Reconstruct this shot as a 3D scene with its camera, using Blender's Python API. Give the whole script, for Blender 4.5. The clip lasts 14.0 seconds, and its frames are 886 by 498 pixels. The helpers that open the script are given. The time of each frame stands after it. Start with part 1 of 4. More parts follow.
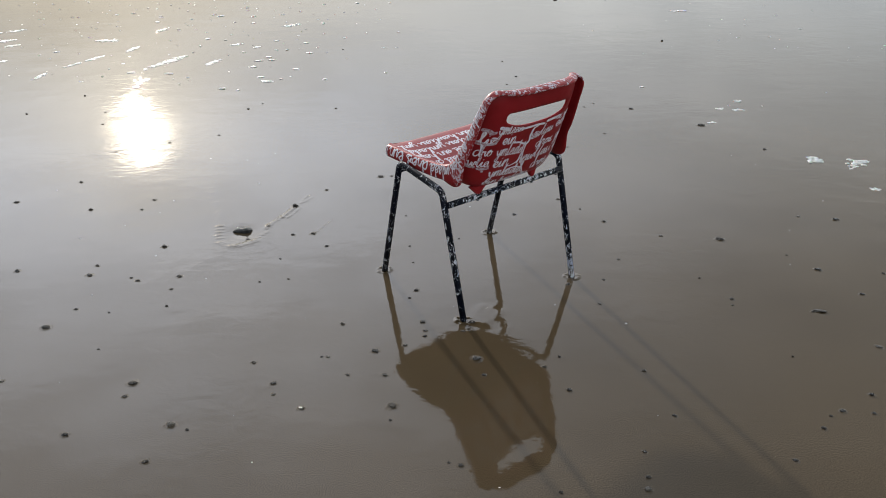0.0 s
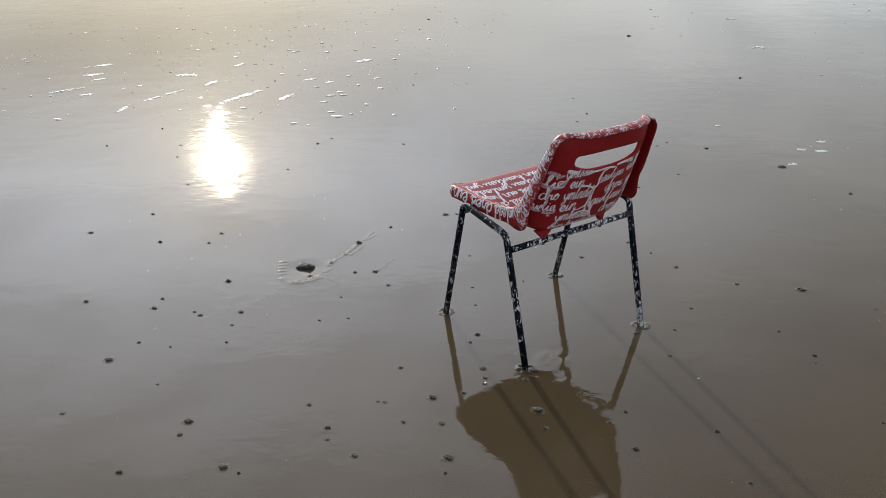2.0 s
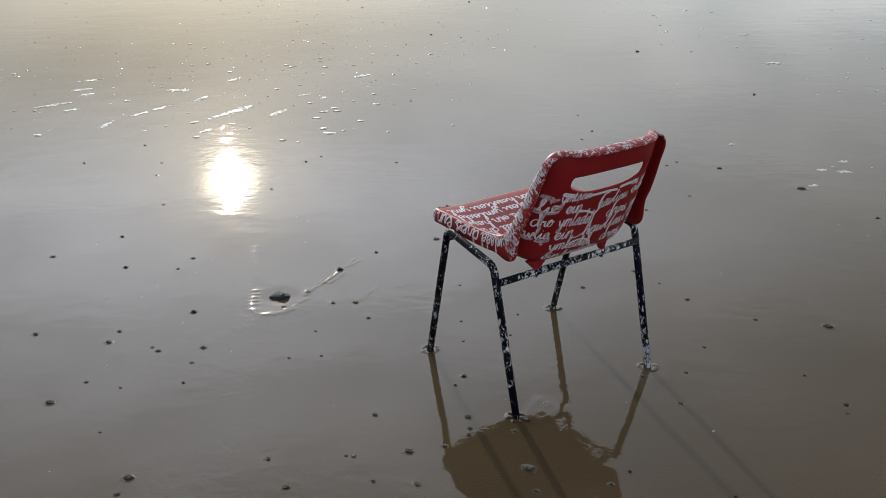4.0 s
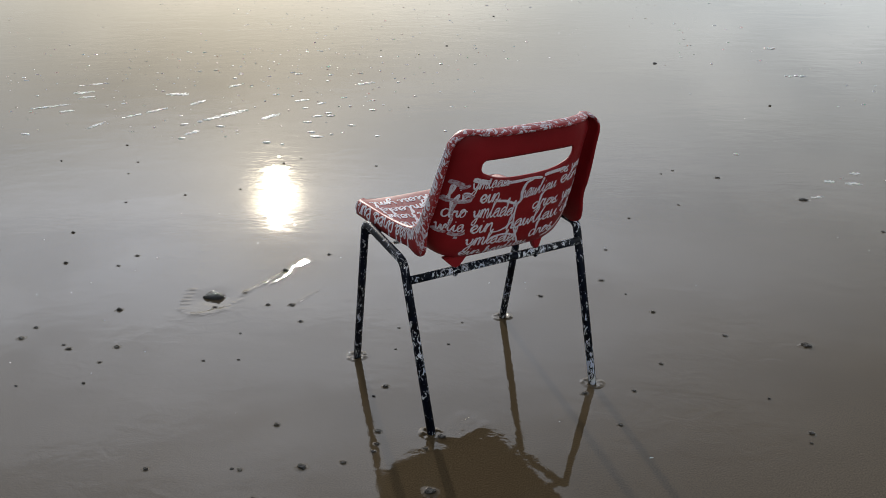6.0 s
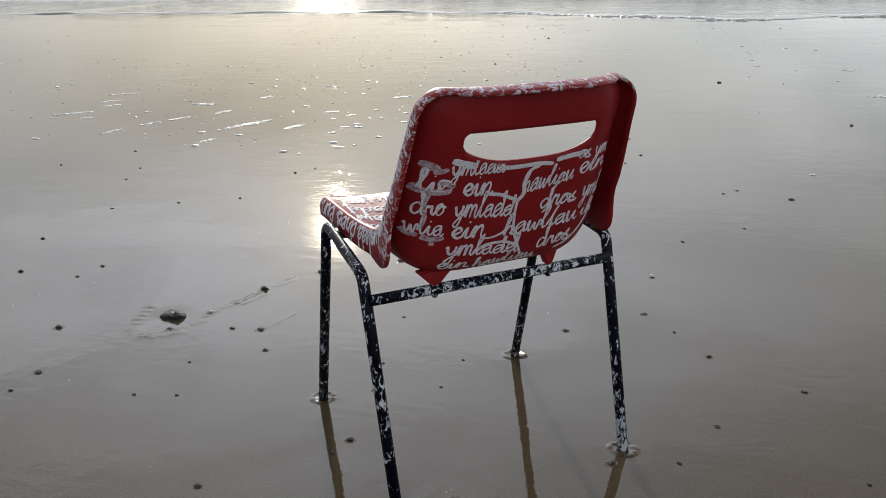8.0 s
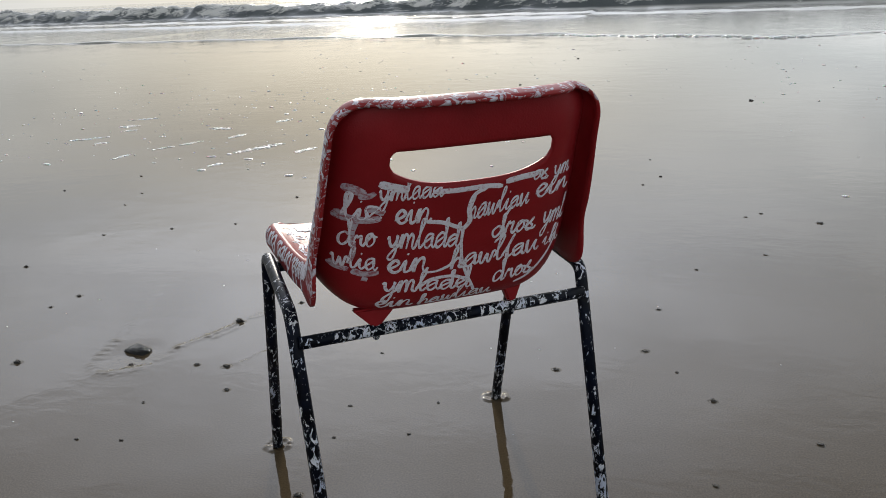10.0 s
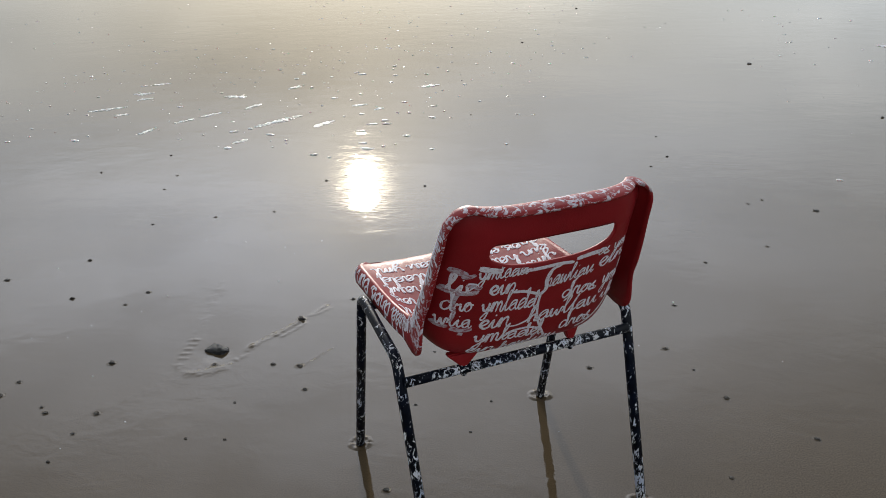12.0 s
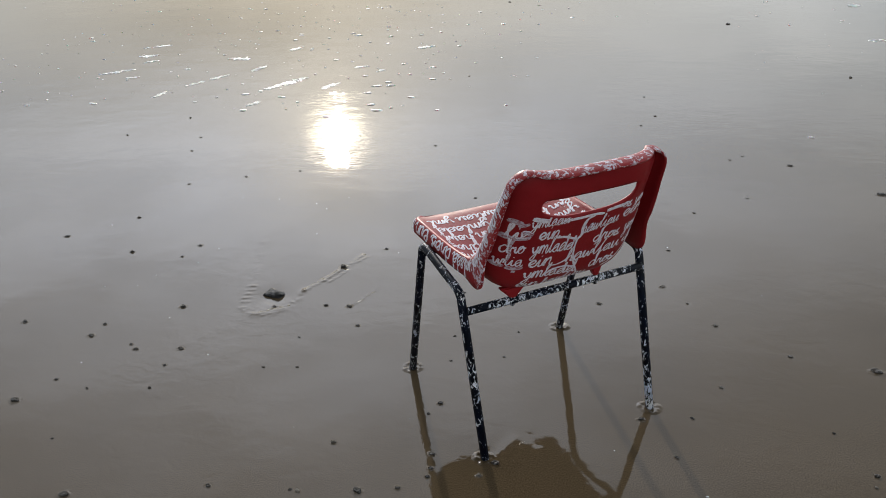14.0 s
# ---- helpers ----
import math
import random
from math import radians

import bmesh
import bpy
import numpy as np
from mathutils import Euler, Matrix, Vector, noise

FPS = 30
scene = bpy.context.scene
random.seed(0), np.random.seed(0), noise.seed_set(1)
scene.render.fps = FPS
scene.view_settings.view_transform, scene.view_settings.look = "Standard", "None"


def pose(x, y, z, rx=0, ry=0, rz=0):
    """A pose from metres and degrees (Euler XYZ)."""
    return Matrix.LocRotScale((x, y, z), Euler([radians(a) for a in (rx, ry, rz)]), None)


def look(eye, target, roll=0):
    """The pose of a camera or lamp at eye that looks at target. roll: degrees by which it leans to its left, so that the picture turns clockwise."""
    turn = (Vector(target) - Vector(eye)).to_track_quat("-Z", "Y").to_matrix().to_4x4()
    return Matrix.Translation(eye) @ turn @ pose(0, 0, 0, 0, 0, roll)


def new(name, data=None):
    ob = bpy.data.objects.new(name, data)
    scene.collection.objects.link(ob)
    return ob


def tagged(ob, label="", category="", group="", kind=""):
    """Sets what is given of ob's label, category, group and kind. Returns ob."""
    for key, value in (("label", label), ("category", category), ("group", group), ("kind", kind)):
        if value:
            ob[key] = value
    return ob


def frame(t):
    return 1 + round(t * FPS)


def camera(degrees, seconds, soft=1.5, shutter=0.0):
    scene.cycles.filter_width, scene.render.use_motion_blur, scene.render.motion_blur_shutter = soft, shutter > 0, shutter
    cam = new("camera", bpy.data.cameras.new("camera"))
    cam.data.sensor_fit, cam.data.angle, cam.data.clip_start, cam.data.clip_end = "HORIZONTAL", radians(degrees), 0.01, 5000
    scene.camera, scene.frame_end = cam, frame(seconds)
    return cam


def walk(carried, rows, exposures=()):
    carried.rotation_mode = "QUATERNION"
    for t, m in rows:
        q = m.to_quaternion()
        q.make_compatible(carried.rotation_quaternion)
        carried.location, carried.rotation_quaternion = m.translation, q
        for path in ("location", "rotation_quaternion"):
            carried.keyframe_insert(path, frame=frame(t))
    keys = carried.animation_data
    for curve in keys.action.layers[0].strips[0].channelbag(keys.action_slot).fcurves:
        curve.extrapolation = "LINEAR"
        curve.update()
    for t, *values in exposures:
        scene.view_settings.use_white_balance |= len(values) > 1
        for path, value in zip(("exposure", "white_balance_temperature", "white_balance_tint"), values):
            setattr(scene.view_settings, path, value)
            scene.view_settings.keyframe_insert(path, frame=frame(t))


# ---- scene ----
cam = camera(59.3, 14.0, soft=0.6)
PATH = [
    (0, (0.042, -0.048, 1.395), (0.006, 1.718, 0.456), -0.7),
    (0.5, (0.031, -0.048, 1.397), (-0.041, 1.722, 0.469), -1.0),
    (1, (0.019, -0.039, 1.397), (-0.1, 1.737, 0.486), -1.3),
    (1.5, (0.027, -0.019, 1.401), (-0.142, 1.765, 0.513), -1.5),
    (2, (0.054, 0.032, 1.397), (-0.156, 1.824, 0.533), -1.7),
    (2.5, (0.078, 0.073, 1.386), (-0.159, 1.872, 0.544), -1.7),
    (2.7, (0.087, 0.087, 1.378), (-0.157, 1.887, 0.542), -1.8),
    (4.8, (0.125, 0.424, 1.244), (-0.106, 2.247, 0.455), -1.6),
    (5, (0.169, 0.439, 1.224), (-0.078, 2.266, 0.449), -1.7),
    (5.5, (0.304, 0.496, 1.184), (0.009, 2.32, 0.419), -1.6),
    (6, (0.397, 0.524, 1.149), (0.055, 2.339, 0.383), -1.5),
    (6.5, (0.424, 0.572, 1.093), (0.046, 2.381, 0.328), -1.3),
    (7, (0.418, 0.723, 1.01), (0.013, 2.53, 0.254), -1.2),
    (7.5, (0.422, 0.863, 0.965), (-0.017, 2.672, 0.233), -1.1),
    (8, (0.455, 0.982, 0.926), (-0.033, 2.796, 0.24), -1.2),
    (8.5, (0.498, 1.08, 0.885), (-0.041, 2.896, 0.244), -1.5),
    (8.7, (0.515, 1.112, 0.871), (-0.042, 2.929, 0.247), -1.8),
    (10.8, (0.561, 1.19, 0.911), (-0.033, 2.986, 0.263), -2.4),
    (11, (0.549, 1.185, 0.944), (-0.039, 2.975, 0.272), -2.5),
    (11.5, (0.52, 1.121, 1.08), (-0.053, 2.89, 0.345), -2.5),
    (12, (0.462, 0.984, 1.182), (-0.088, 2.737, 0.393), -2.6),
    (12.5, (0.383, 0.865, 1.238), (-0.136, 2.608, 0.407), -2.6),
    (13, (0.333, 0.786, 1.275), (-0.155, 2.522, 0.411), -2.6),
    (13.5, (0.334, 0.723, 1.317), (-0.14, 2.452, 0.431), -2.6),
    (14, (0.382, 0.63, 1.33), (-0.097, 2.352, 0.431), -2.5),
]
walk(cam, [(t, look(eye, target, roll)) for t, eye, target, roll in PATH],
     exposures=[(0, 0.24), (1.5, 0.17), (2.7, 0.04), (5, -0.15), (6.5, -0.16), (7.5, -0.1), (8.7, -0.08), (10.8, -0.08), (12.5, -0.02), (14, 0.08)])

# ---- world, sun ----
SUN_DIR = Vector((-0.374, 0.873, 0.311)).normalized()
scene.view_settings.exposure = 0.0


def build_world():
    world = bpy.data.worlds.new("hazy_sky")
    world.use_nodes = True
    nt = world.node_tree
    nt.nodes.clear()
    n, lk = nt.nodes.new, nt.links.new
    out, bg = n("ShaderNodeOutputWorld"), n("ShaderNodeBackground")
    sky = n("ShaderNodeTexSky")
    sky.sky_type, sky.sun_disc = "NISHITA", False
    sky.sun_elevation = math.asin(SUN_DIR.z)
    sky.sun_rotation = math.atan2(SUN_DIR.x, SUN_DIR.y)
    sky.air_density, sky.dust_density = 1.0, 2.0
    dim = n("ShaderNodeVectorMath")
    dim.operation = "SCALE"
    dim.inputs["Scale"].default_value = 0.017
    lk(sky.outputs[0], dim.inputs[0])
    co = n("ShaderNodeTexCoord")
    # thin cloud layer, stretched towards the horizon
    mp = n("ShaderNodeMapping")
    mp.inputs["Scale"].default_value = (1.0, 1.0, 3.2)
    lk(co.outputs["Generated"], mp.inputs[0])
    nz = n("ShaderNodeTexNoise")
    nz.inputs["Scale"].default_value, nz.inputs["Detail"].default_value, nz.inputs["Roughness"].default_value = 2.6, 5.0, 0.5
    nz.inputs["Distortion"].default_value = 0.4
    lk(mp.outputs[0], nz.inputs["Vector"])
    ramp = n("ShaderNodeValToRGB")
    ramp.color_ramp.elements[0].position, ramp.color_ramp.elements[0].color = 0.34, (0.37, 0.40, 0.42, 1)
    ramp.color_ramp.elements[1].position, ramp.color_ramp.elements[1].color = 0.66, (0.61, 0.63, 0.63, 1)
    lk(nz.outputs[0], ramp.inputs[0])
    # the cloud is thickest and dullest low down, brighter higher up
    sep = n("ShaderNodeSeparateXYZ")
    lk(co.outputs["Generated"], sep.inputs[0])
    lift = n("ShaderNodeMapRange")
    lift.interpolation_type = "SMOOTHSTEP"
    for key, value in zip(("From Min", "From Max", "To Min", "To Max"), SKY_LIFT):
        lift.inputs[key].default_value = value
    lk(sep.outputs[2], lift.inputs["Value"])
    # pale haze low over the sea
    haze = n("ShaderNodeMapRange")
    haze.interpolation_type = "SMOOTHSTEP"
    for key, value in zip(("From Min", "From Max", "To Min", "To Max"), (0.08, 0.50, 1.95, 0.74)):
        haze.inputs[key].default_value = value
    lk(sep.outputs[2], haze.inputs["Value"])
    cloud = n("ShaderNodeVectorMath")
    cloud.operation = "SCALE"
    lk(ramp.outputs[0], cloud.inputs[0])
    # the cloud thins to the right of the sun, away from the land
    thin = n("ShaderNodeMapRange")
    thin.interpolation_type = "SMOOTHSTEP"
    for key, value in zip(("From Min", "From Max", "To Min", "To Max"), (-0.65, 0.25, 0.90, 1.42)):
        thin.inputs[key].default_value = value
    lk(sep.outputs[0], thin.inputs["Value"])
    both = n("ShaderNodeMath")
    both.operation = "MULTIPLY"
    lk(haze.outputs[0], both.inputs[0])
    lk(thin.outputs[0], both.inputs[1])
    lk(both.outputs[0], cloud.inputs["Scale"])
    mix = n("ShaderNodeMix")
    mix.data_type = "RGBA"
    mix.inputs["Factor"].default_value = 0.78
    lk(dim.outputs[0], mix.inputs["A"])
    lk(cloud.outputs[0], mix.inputs["B"])
    # torn streaks in the sunlit cloud
    mp2 = n("ShaderNodeMapping")
    mp2.inputs["Scale"].default_value = (1.0, 1.0, 4.5)
    mp2.inputs["Rotation"].default_value = (0.15, 0.1, 0)
    lk(co.outputs["Generated"], mp2.inputs[0])
    tear = n("ShaderNodeTexNoise")
    tear.inputs["Scale"].default_value, tear.inputs["Detail"].default_value, tear.inputs["Roughness"].default_value = 3.4, 6.0, 0.58
    tear.inputs["Distortion"].default_value = 0.5
    lk(mp2.outputs[0], tear.inputs["Vector"])
    torn = n("ShaderNodeMapRange")
    for key, value in zip(("From Min", "From Max", "To Min", "To Max"), (0.32, 0.68, 0.80, 1.20)):
        torn.inputs[key].default_value = value
    lk(tear.outputs[0], torn.inputs["Value"])
    veil = n("ShaderNodeMath")
    veil.operation = "MULTIPLY"
    lk(torn.outputs[0], veil.inputs[0])
    lk(lift.outputs[0], veil.inputs[1])
    # warm haze low down under the sun
    low = n("ShaderNodeMapRange")
    low.interpolation_type = "SMOOTHSTEP"
    for key, value in zip(("From Min", "From Max", "To Min", "To Max"), (0.05, 0.34, 1.0, 0.0)):
        low.inputs[key].default_value = value
    lk(sep.outputs[2], low.inputs["Value"])
    # bright haze round the veiled sun
    dot = n("ShaderNodeVectorMath")
    dot.operation = "DOT_PRODUCT"
    dot.inputs[1].default_value = SUN_DIR
    nrm = n("ShaderNodeVectorMath")
    nrm.operation = "NORMALIZE"
    lk(co.outputs["Generated"], nrm.inputs[0])
    lk(nrm.outputs[0], dot.inputs[0])
    top = n("ShaderNodeMath")
    top.operation = "MAXIMUM"
    top.inputs[1].default_value = 0.0
    lk(dot.outputs["Value"], top.inputs[0])
    last = mix.outputs["Result"]
    for power, colour, lifted in HALO:
        pw = n("ShaderNodeMath")
        pw.operation = "POWER"
        pw.inputs[1].default_value = power
        lk(top.outputs[0], pw.inputs[0])
        sc = n("ShaderNodeVectorMath")
        sc.operation = "SCALE"
        sc.inputs[0].default_value = colour
        lk(pw.outputs[0], sc.inputs["Scale"])
        glow = sc.outputs[0]
        if lifted:
            up = n("ShaderNodeVectorMath")
            up.operation = "SCALE"
            lk(glow, up.inputs[0])
            lk((veil if lifted == "high" else low).outputs[0], up.inputs["Scale"])
            glow = up.outputs[0]
        ad = n("ShaderNodeVectorMath")
        lk(last, ad.inputs[0])
        lk(glow, ad.inputs[1])
        last = ad.outputs[0]
    lk(last, bg.inputs["Color"])
    lk(bg.outputs[0], out.inputs[0])
    scene.world = world


# exponent and colour of the haze's lobes: sunward half of the sky, low warm haze, wide, middle, core; the first is lifted with the clouds
HALO = ((6.5, (1.68, 1.78, 2.00), "high"), (14, (0.26, 0.13, -0.08), "low"), (40, (0.06, 0.03, -0.03), ""), (240, (0.90, 0.68, 0.30), ""), (3600, (17.0, 14.6, 10.8), ""))
SKY_LIFT = (0.12, 0.46, 0.04, 1.62)
build_world()

sun_data = bpy.data.lights.new("sun", "SUN")
sun_data.energy, sun_data.angle, sun_data.color = 2.4, radians(1.2), (1.0, 0.93, 0.82)
sun = new("sun", sun_data)
sun.matrix_world = look(SUN_DIR * 50, (0, 0, 0))


# ---- materials ----
class Nodes:
    """A principled material with a few short ways to add nodes."""

    def __init__(self, name, colour=(0.5, 0.5, 0.5), rough=0.5, metal=0.0, ior=1.45):
        self.mat = bpy.data.materials.new(name)
        self.mat.use_nodes = True
        self.nt = self.mat.node_tree
        self.bsdf = self.nt.nodes["Principled BSDF"]
        self.set("Base Color", (*colour, 1)), self.set("Roughness", rough), self.set("Metallic", metal), self.set("IOR", ior)
        self.co = self.nt.nodes.new("ShaderNodeTexCoord").outputs["Object"]

    def set(self, key, value):
        if isinstance(value, bpy.types.NodeSocket):
            self.nt.links.new(value, self.bsdf.inputs[key])
        else:
            self.bsdf.inputs[key].default_value = value

    def noise(self, scale, detail=3.0, rough=0.5, stretch=None, distort=0.0, turn=0.0):
        node = self.nt.nodes.new("ShaderNodeTexNoise")
        node.inputs["Scale"].default_value, node.inputs["Detail"].default_value = scale, detail
        node.inputs["Roughness"].default_value, node.inputs["Distortion"].default_value = rough, distort
        src = self.co
        if stretch:
            mp = self.nt.nodes.new("ShaderNodeMapping")
            mp.inputs["Scale"].default_value = stretch
            mp.inputs["Rotation"].default_value = (0, 0, turn)
            self.nt.links.new(src, mp.inputs[0])
            src = mp.outputs[0]
        self.nt.links.new(src, node.inputs["Vector"])
        return node.outputs[0]

    def ramp(self, fac, *stops):
        node = self.nt.nodes.new("ShaderNodeValToRGB")
        els = node.color_ramp.elements
        while len(els) < len(stops):
            els.new(0.5)
        for el, (pos, col) in zip(els, stops):
            el.position, el.color = pos, (*col, 1) if isinstance(col, tuple) else (col, col, col, 1)
        self.nt.links.new(fac, node.inputs[0])
        return node.outputs[0]

    def mix(self, fac, a, b):
        node = self.nt.nodes.new("ShaderNodeMix")
        node.data_type = "RGBA"
        for key, value in (("Factor", fac), ("A", a), ("B", b)):
            if isinstance(value, bpy.types.NodeSocket):
                self.nt.links.new(value, node.inputs[key])
            elif key == "Factor":
                node.inputs[key].default_value = value
            else:
                node.inputs[key].default_value = (*value, 1)
        return node.outputs["Result"]

    def math(self, op, a, b):
        node = self.nt.nodes.new("ShaderNodeMath")
        node.operation = op
        for i, value in enumerate((a, b)):
            if isinstance(value, bpy.types.NodeSocket):
                self.nt.links.new(value, node.inputs[i])
            else:
                node.inputs[i].default_value = value
        return node.outputs[0]

    def bump(self, height, distance, strength=1.0, base=None):
        node = self.nt.nodes.new("ShaderNodeBump")
        node.inputs["Distance"].default_value, node.inputs["Strength"].default_value = distance, strength
        self.nt.links.new(height, node.inputs["Height"])
        if base:
            self.nt.links.new(base, node.inputs["Normal"])
        self.set("Normal", node.outputs[0])
        return node.outputs[0]

    def random(self):
        return self.nt.nodes.new("ShaderNodeObjectInfo").outputs["Random"]


def wet_sand():
    m = Nodes("wet_sand", rough=0.035, ior=1.38)
    grain = m.noise(270, 3, 0.75)
    blotch = m.noise(2.2, 4, 0.55)
    speck = m.noise(140, 2, 0.5)
    sand = m.ramp(grain, (0.34, (0.046, 0.034, 0.020)), (0.66, (0.112, 0.083, 0.050)))
    sand = m.mix(m.ramp(blotch, (0.35, 0.0), (0.7, 0.35)), sand, (0.050, 0.038, 0.025))
    sand = m.mix(m.ramp(speck, (0.74, 0.0), (0.80, 0.6)), sand, (0.24, 0.19, 0.13))
    sand = m.mix(m.ramp(speck, (0.20, 0.5), (0.26, 0.0)), sand, (0.028, 0.022, 0.016))
    m.set("Base Color", sand)
    m.set("Roughness", m.ramp(m.noise(5, 3), (0.4, 0.008), (0.7, 0.022)))
    # slow swell of the water film, then wavelets lying across the run of the tide in drifting patches
    swell = m.noise(3.0, 2, 0.5, (1.0, 1.4, 1.0), 0.3)
    patches = m.ramp(m.noise(0.9, 3, 0.6, (0.8, 1.3, 1)), (0.38, 0.08), (0.60, 1.0))
    wave = m.math("MULTIPLY", m.noise(13, 2, 0.5, (0.40, 1.0, 1), 0.6, 0.12), patches)
    crisp = m.noise(42, 3, 0.62)
    b = m.bump(swell, 0.0011)
    b = m.bump(wave, 0.00040, base=b)
    calm = m.ramp(m.noise(1.6, 3, 0.6, (1.2, 0.9, 1)), (0.42, 0.1), (0.64, 1.0))
    wrinkle = m.math("MULTIPLY", m.noise(15, 3, 0.55, (0.70, 1.0, 1), 0.9, -0.35), calm)
    b = m.bump(wrinkle, 0.00088, base=b)
    stirred = m.ramp(m.noise(3.3, 2, 0.5), (0.42, 0.35), (0.62, 1.0))
    b = m.bump(m.math("MULTIPLY", crisp, stirred), 0.00024, base=b)
    # fine combed ripples in bands, where the film is deeper, towards the sea
    ax = m.nt.nodes.new("ShaderNodeSeparateXYZ")
    m.nt.links.new(m.co, ax.inputs[0])
    deeper = m.ramp(m.math("MULTIPLY", ax.outputs[1], 0.1), (0.27, 0.0), (0.40, 1.0))
    combed = m.ramp(m.noise(1.1, 3, 0.55, (0.6, 1.5, 1)), (0.46, 0.06), (0.62, 1.0))
    m.bump(m.math("MULTIPLY", m.noise(52, 2, 0.5, (0.20, 1.0, 1), 0.7, 0.06), m.math("MULTIPLY", combed, deeper)), 0.00042, base=b)
    return m.mat


def glint_pale_sand():
    m = Nodes("glint_pale_sand", rough=0.14, ior=1.4)
    # far paler than the wet sand: the sun's glints are put into the colour
    m.set("Base Color", m.ramp(m.noise(500, 2, 0.7), (0.3, (0.26, 0.22, 0.15)), (0.7, (0.58, 0.51, 0.37))))
    m.bump(m.noise(330, 3, 0.75), 0.0035)
    return m.mat


def red_plastic():
    m = Nodes("red_plastic", rough=0.42)
    m.set("Specular IOR Level", 0.26)
    fade = m.noise(9, 4, 0.6)
    c = m.ramp(fade, (0.3, (0.215, 0.009, 0.013)), (0.7, (0.300, 0.015, 0.021)))
    c = m.mix(m.ramp(m.noise(60, 4, 0.7), (0.62, 0.0), (0.72, 0.25)), c, (0.20, 0.016, 0.020))
    m.set("Base Color", c)
    m.set("Roughness", m.ramp(m.noise(30, 4, 0.6), (0.3, 0.34), (0.7, 0.52)))
    m.bump(m.noise(380, 2, 0.6), 0.0004)
    return m.mat


def daubed_plastic():
    """The rolled rim: the same red with broken white brush marks."""
    m = Nodes("daubed_red_plastic", rough=0.42)
    c = m.ramp(m.noise(9, 4, 0.6), (0.3, (0.245, 0.011, 0.016)), (0.7, (0.33, 0.018, 0.024)))
    daub = m.ramp(m.noise(42, 4, 0.66, None, 2.0), (0.535, 0.0), (0.55, 1.0))
    thin = m.ramp(m.noise(150, 3, 0.6), (0.40, 0.55), (0.62, 1.0))
    c = m.mix(m.math("MULTIPLY", daub, thin), c, (0.70, 0.69, 0.80))
    m.set("Base Color", c)
    m.bump(daub, 0.0005)
    return m.mat


def white_paint():
    m = Nodes("white_paint", rough=0.5)
    worn = m.ramp(m.noise(210, 4, 0.65), (0.33, (0.50, 0.33, 0.40)), (0.47, (0.80, 0.79, 0.88)))
    m.set("Base Color", worn)
    m.bump(m.noise(300, 2, 0.6), 0.0006)
    return m.mat


def smeared_paint():
    m = Nodes("smeared_white_paint", rough=0.55)
    m.set("Base Color", m.ramp(m.noise(120, 4, 0.7, (1, 1, 2.2)), (0.40, (0.36, 0.12, 0.15)), (0.54, (0.52, 0.47, 0.55))))
    return m.mat


def painted_tube():
    m = Nodes("black_tube_with_white_flecks", rough=0.3)
    m.set("Specular IOR Level", 0.15)
    base = m.ramp(m.noise(30, 4, 0.6), (0.35, (0.002, 0.003, 0.006)), (0.7, (0.004, 0.008, 0.022)))
    fleck = m.ramp(m.math("ADD", m.noise(105, 4, 0.68, (1, 1, 0.55), 1.0), m.math("MULTIPLY", m.noise(5.5, 2, 0.5), 0.36)), (0.742, 0.0), (0.752, 1.0))
    blue = m.ramp(m.noise(20, 2), (0.35, (0.88, 0.90, 0.95)), (0.65, (0.62, 0.70, 0.88)))
    m.set("Base Color", m.mix(fleck, base, blue))
    m.set("Roughness", m.ramp(m.noise(90, 3), (0.3, 0.24), (0.7, 0.5)))
    m.bump(fleck, 0.0006)
    return m.mat


def pebble_stone():
    m = Nodes("wet_pebble", rough=0.06)
    tone = m.ramp(m.random(), (0.0, (0.014, 0.012, 0.011)), (0.45, (0.034, 0.027, 0.022)), (0.82, (0.085, 0.070, 0.058)), (1.0, (0.34, 0.31, 0.27)))
    vein = m.ramp(m.noise(3.5, 4, 0.65), (0.45, 0.0), (0.75, 0.45))
    m.set("Base Color", m.mix(vein, tone, (0.10, 0.09, 0.08)))
    m.set("Specular IOR Level", 0.6)
    m.bump(m.noise(7, 3, 0.6), 0.05)
    return m.mat


def rock_stone():
    m = Nodes("wet_rock", rough=0.06)
    m.set("Specular IOR Level", 0.5)
    m.set("Base Color", m.ramp(m.noise(45, 4, 0.65), (0.35, (0.005, 0.006, 0.008)), (0.62, (0.016, 0.018, 0.022)), (0.80, (0.09, 0.09, 0.09))))
    m.set("Coat Weight", 0.25)
    m.set("Coat Roughness", 0.04)
    m.bump(m.noise(42, 4, 0.6), 0.026)
    return m.mat


def sea_foam():
    m = Nodes("sea_foam", rough=0.3)
    m.set("Base Color", m.ramp(m.noise(120, 3, 0.6), (0.35, (0.66, 0.65, 0.63)), (0.6, (0.86, 0.86, 0.85))))
    m.set("Subsurface Weight", 0.2)
    m.set("Coat Weight", 0.7)
    m.set("Coat Roughness", 0.06)
    m.bump(m.noise(160, 3, 0.6), 0.003)
    return m.mat


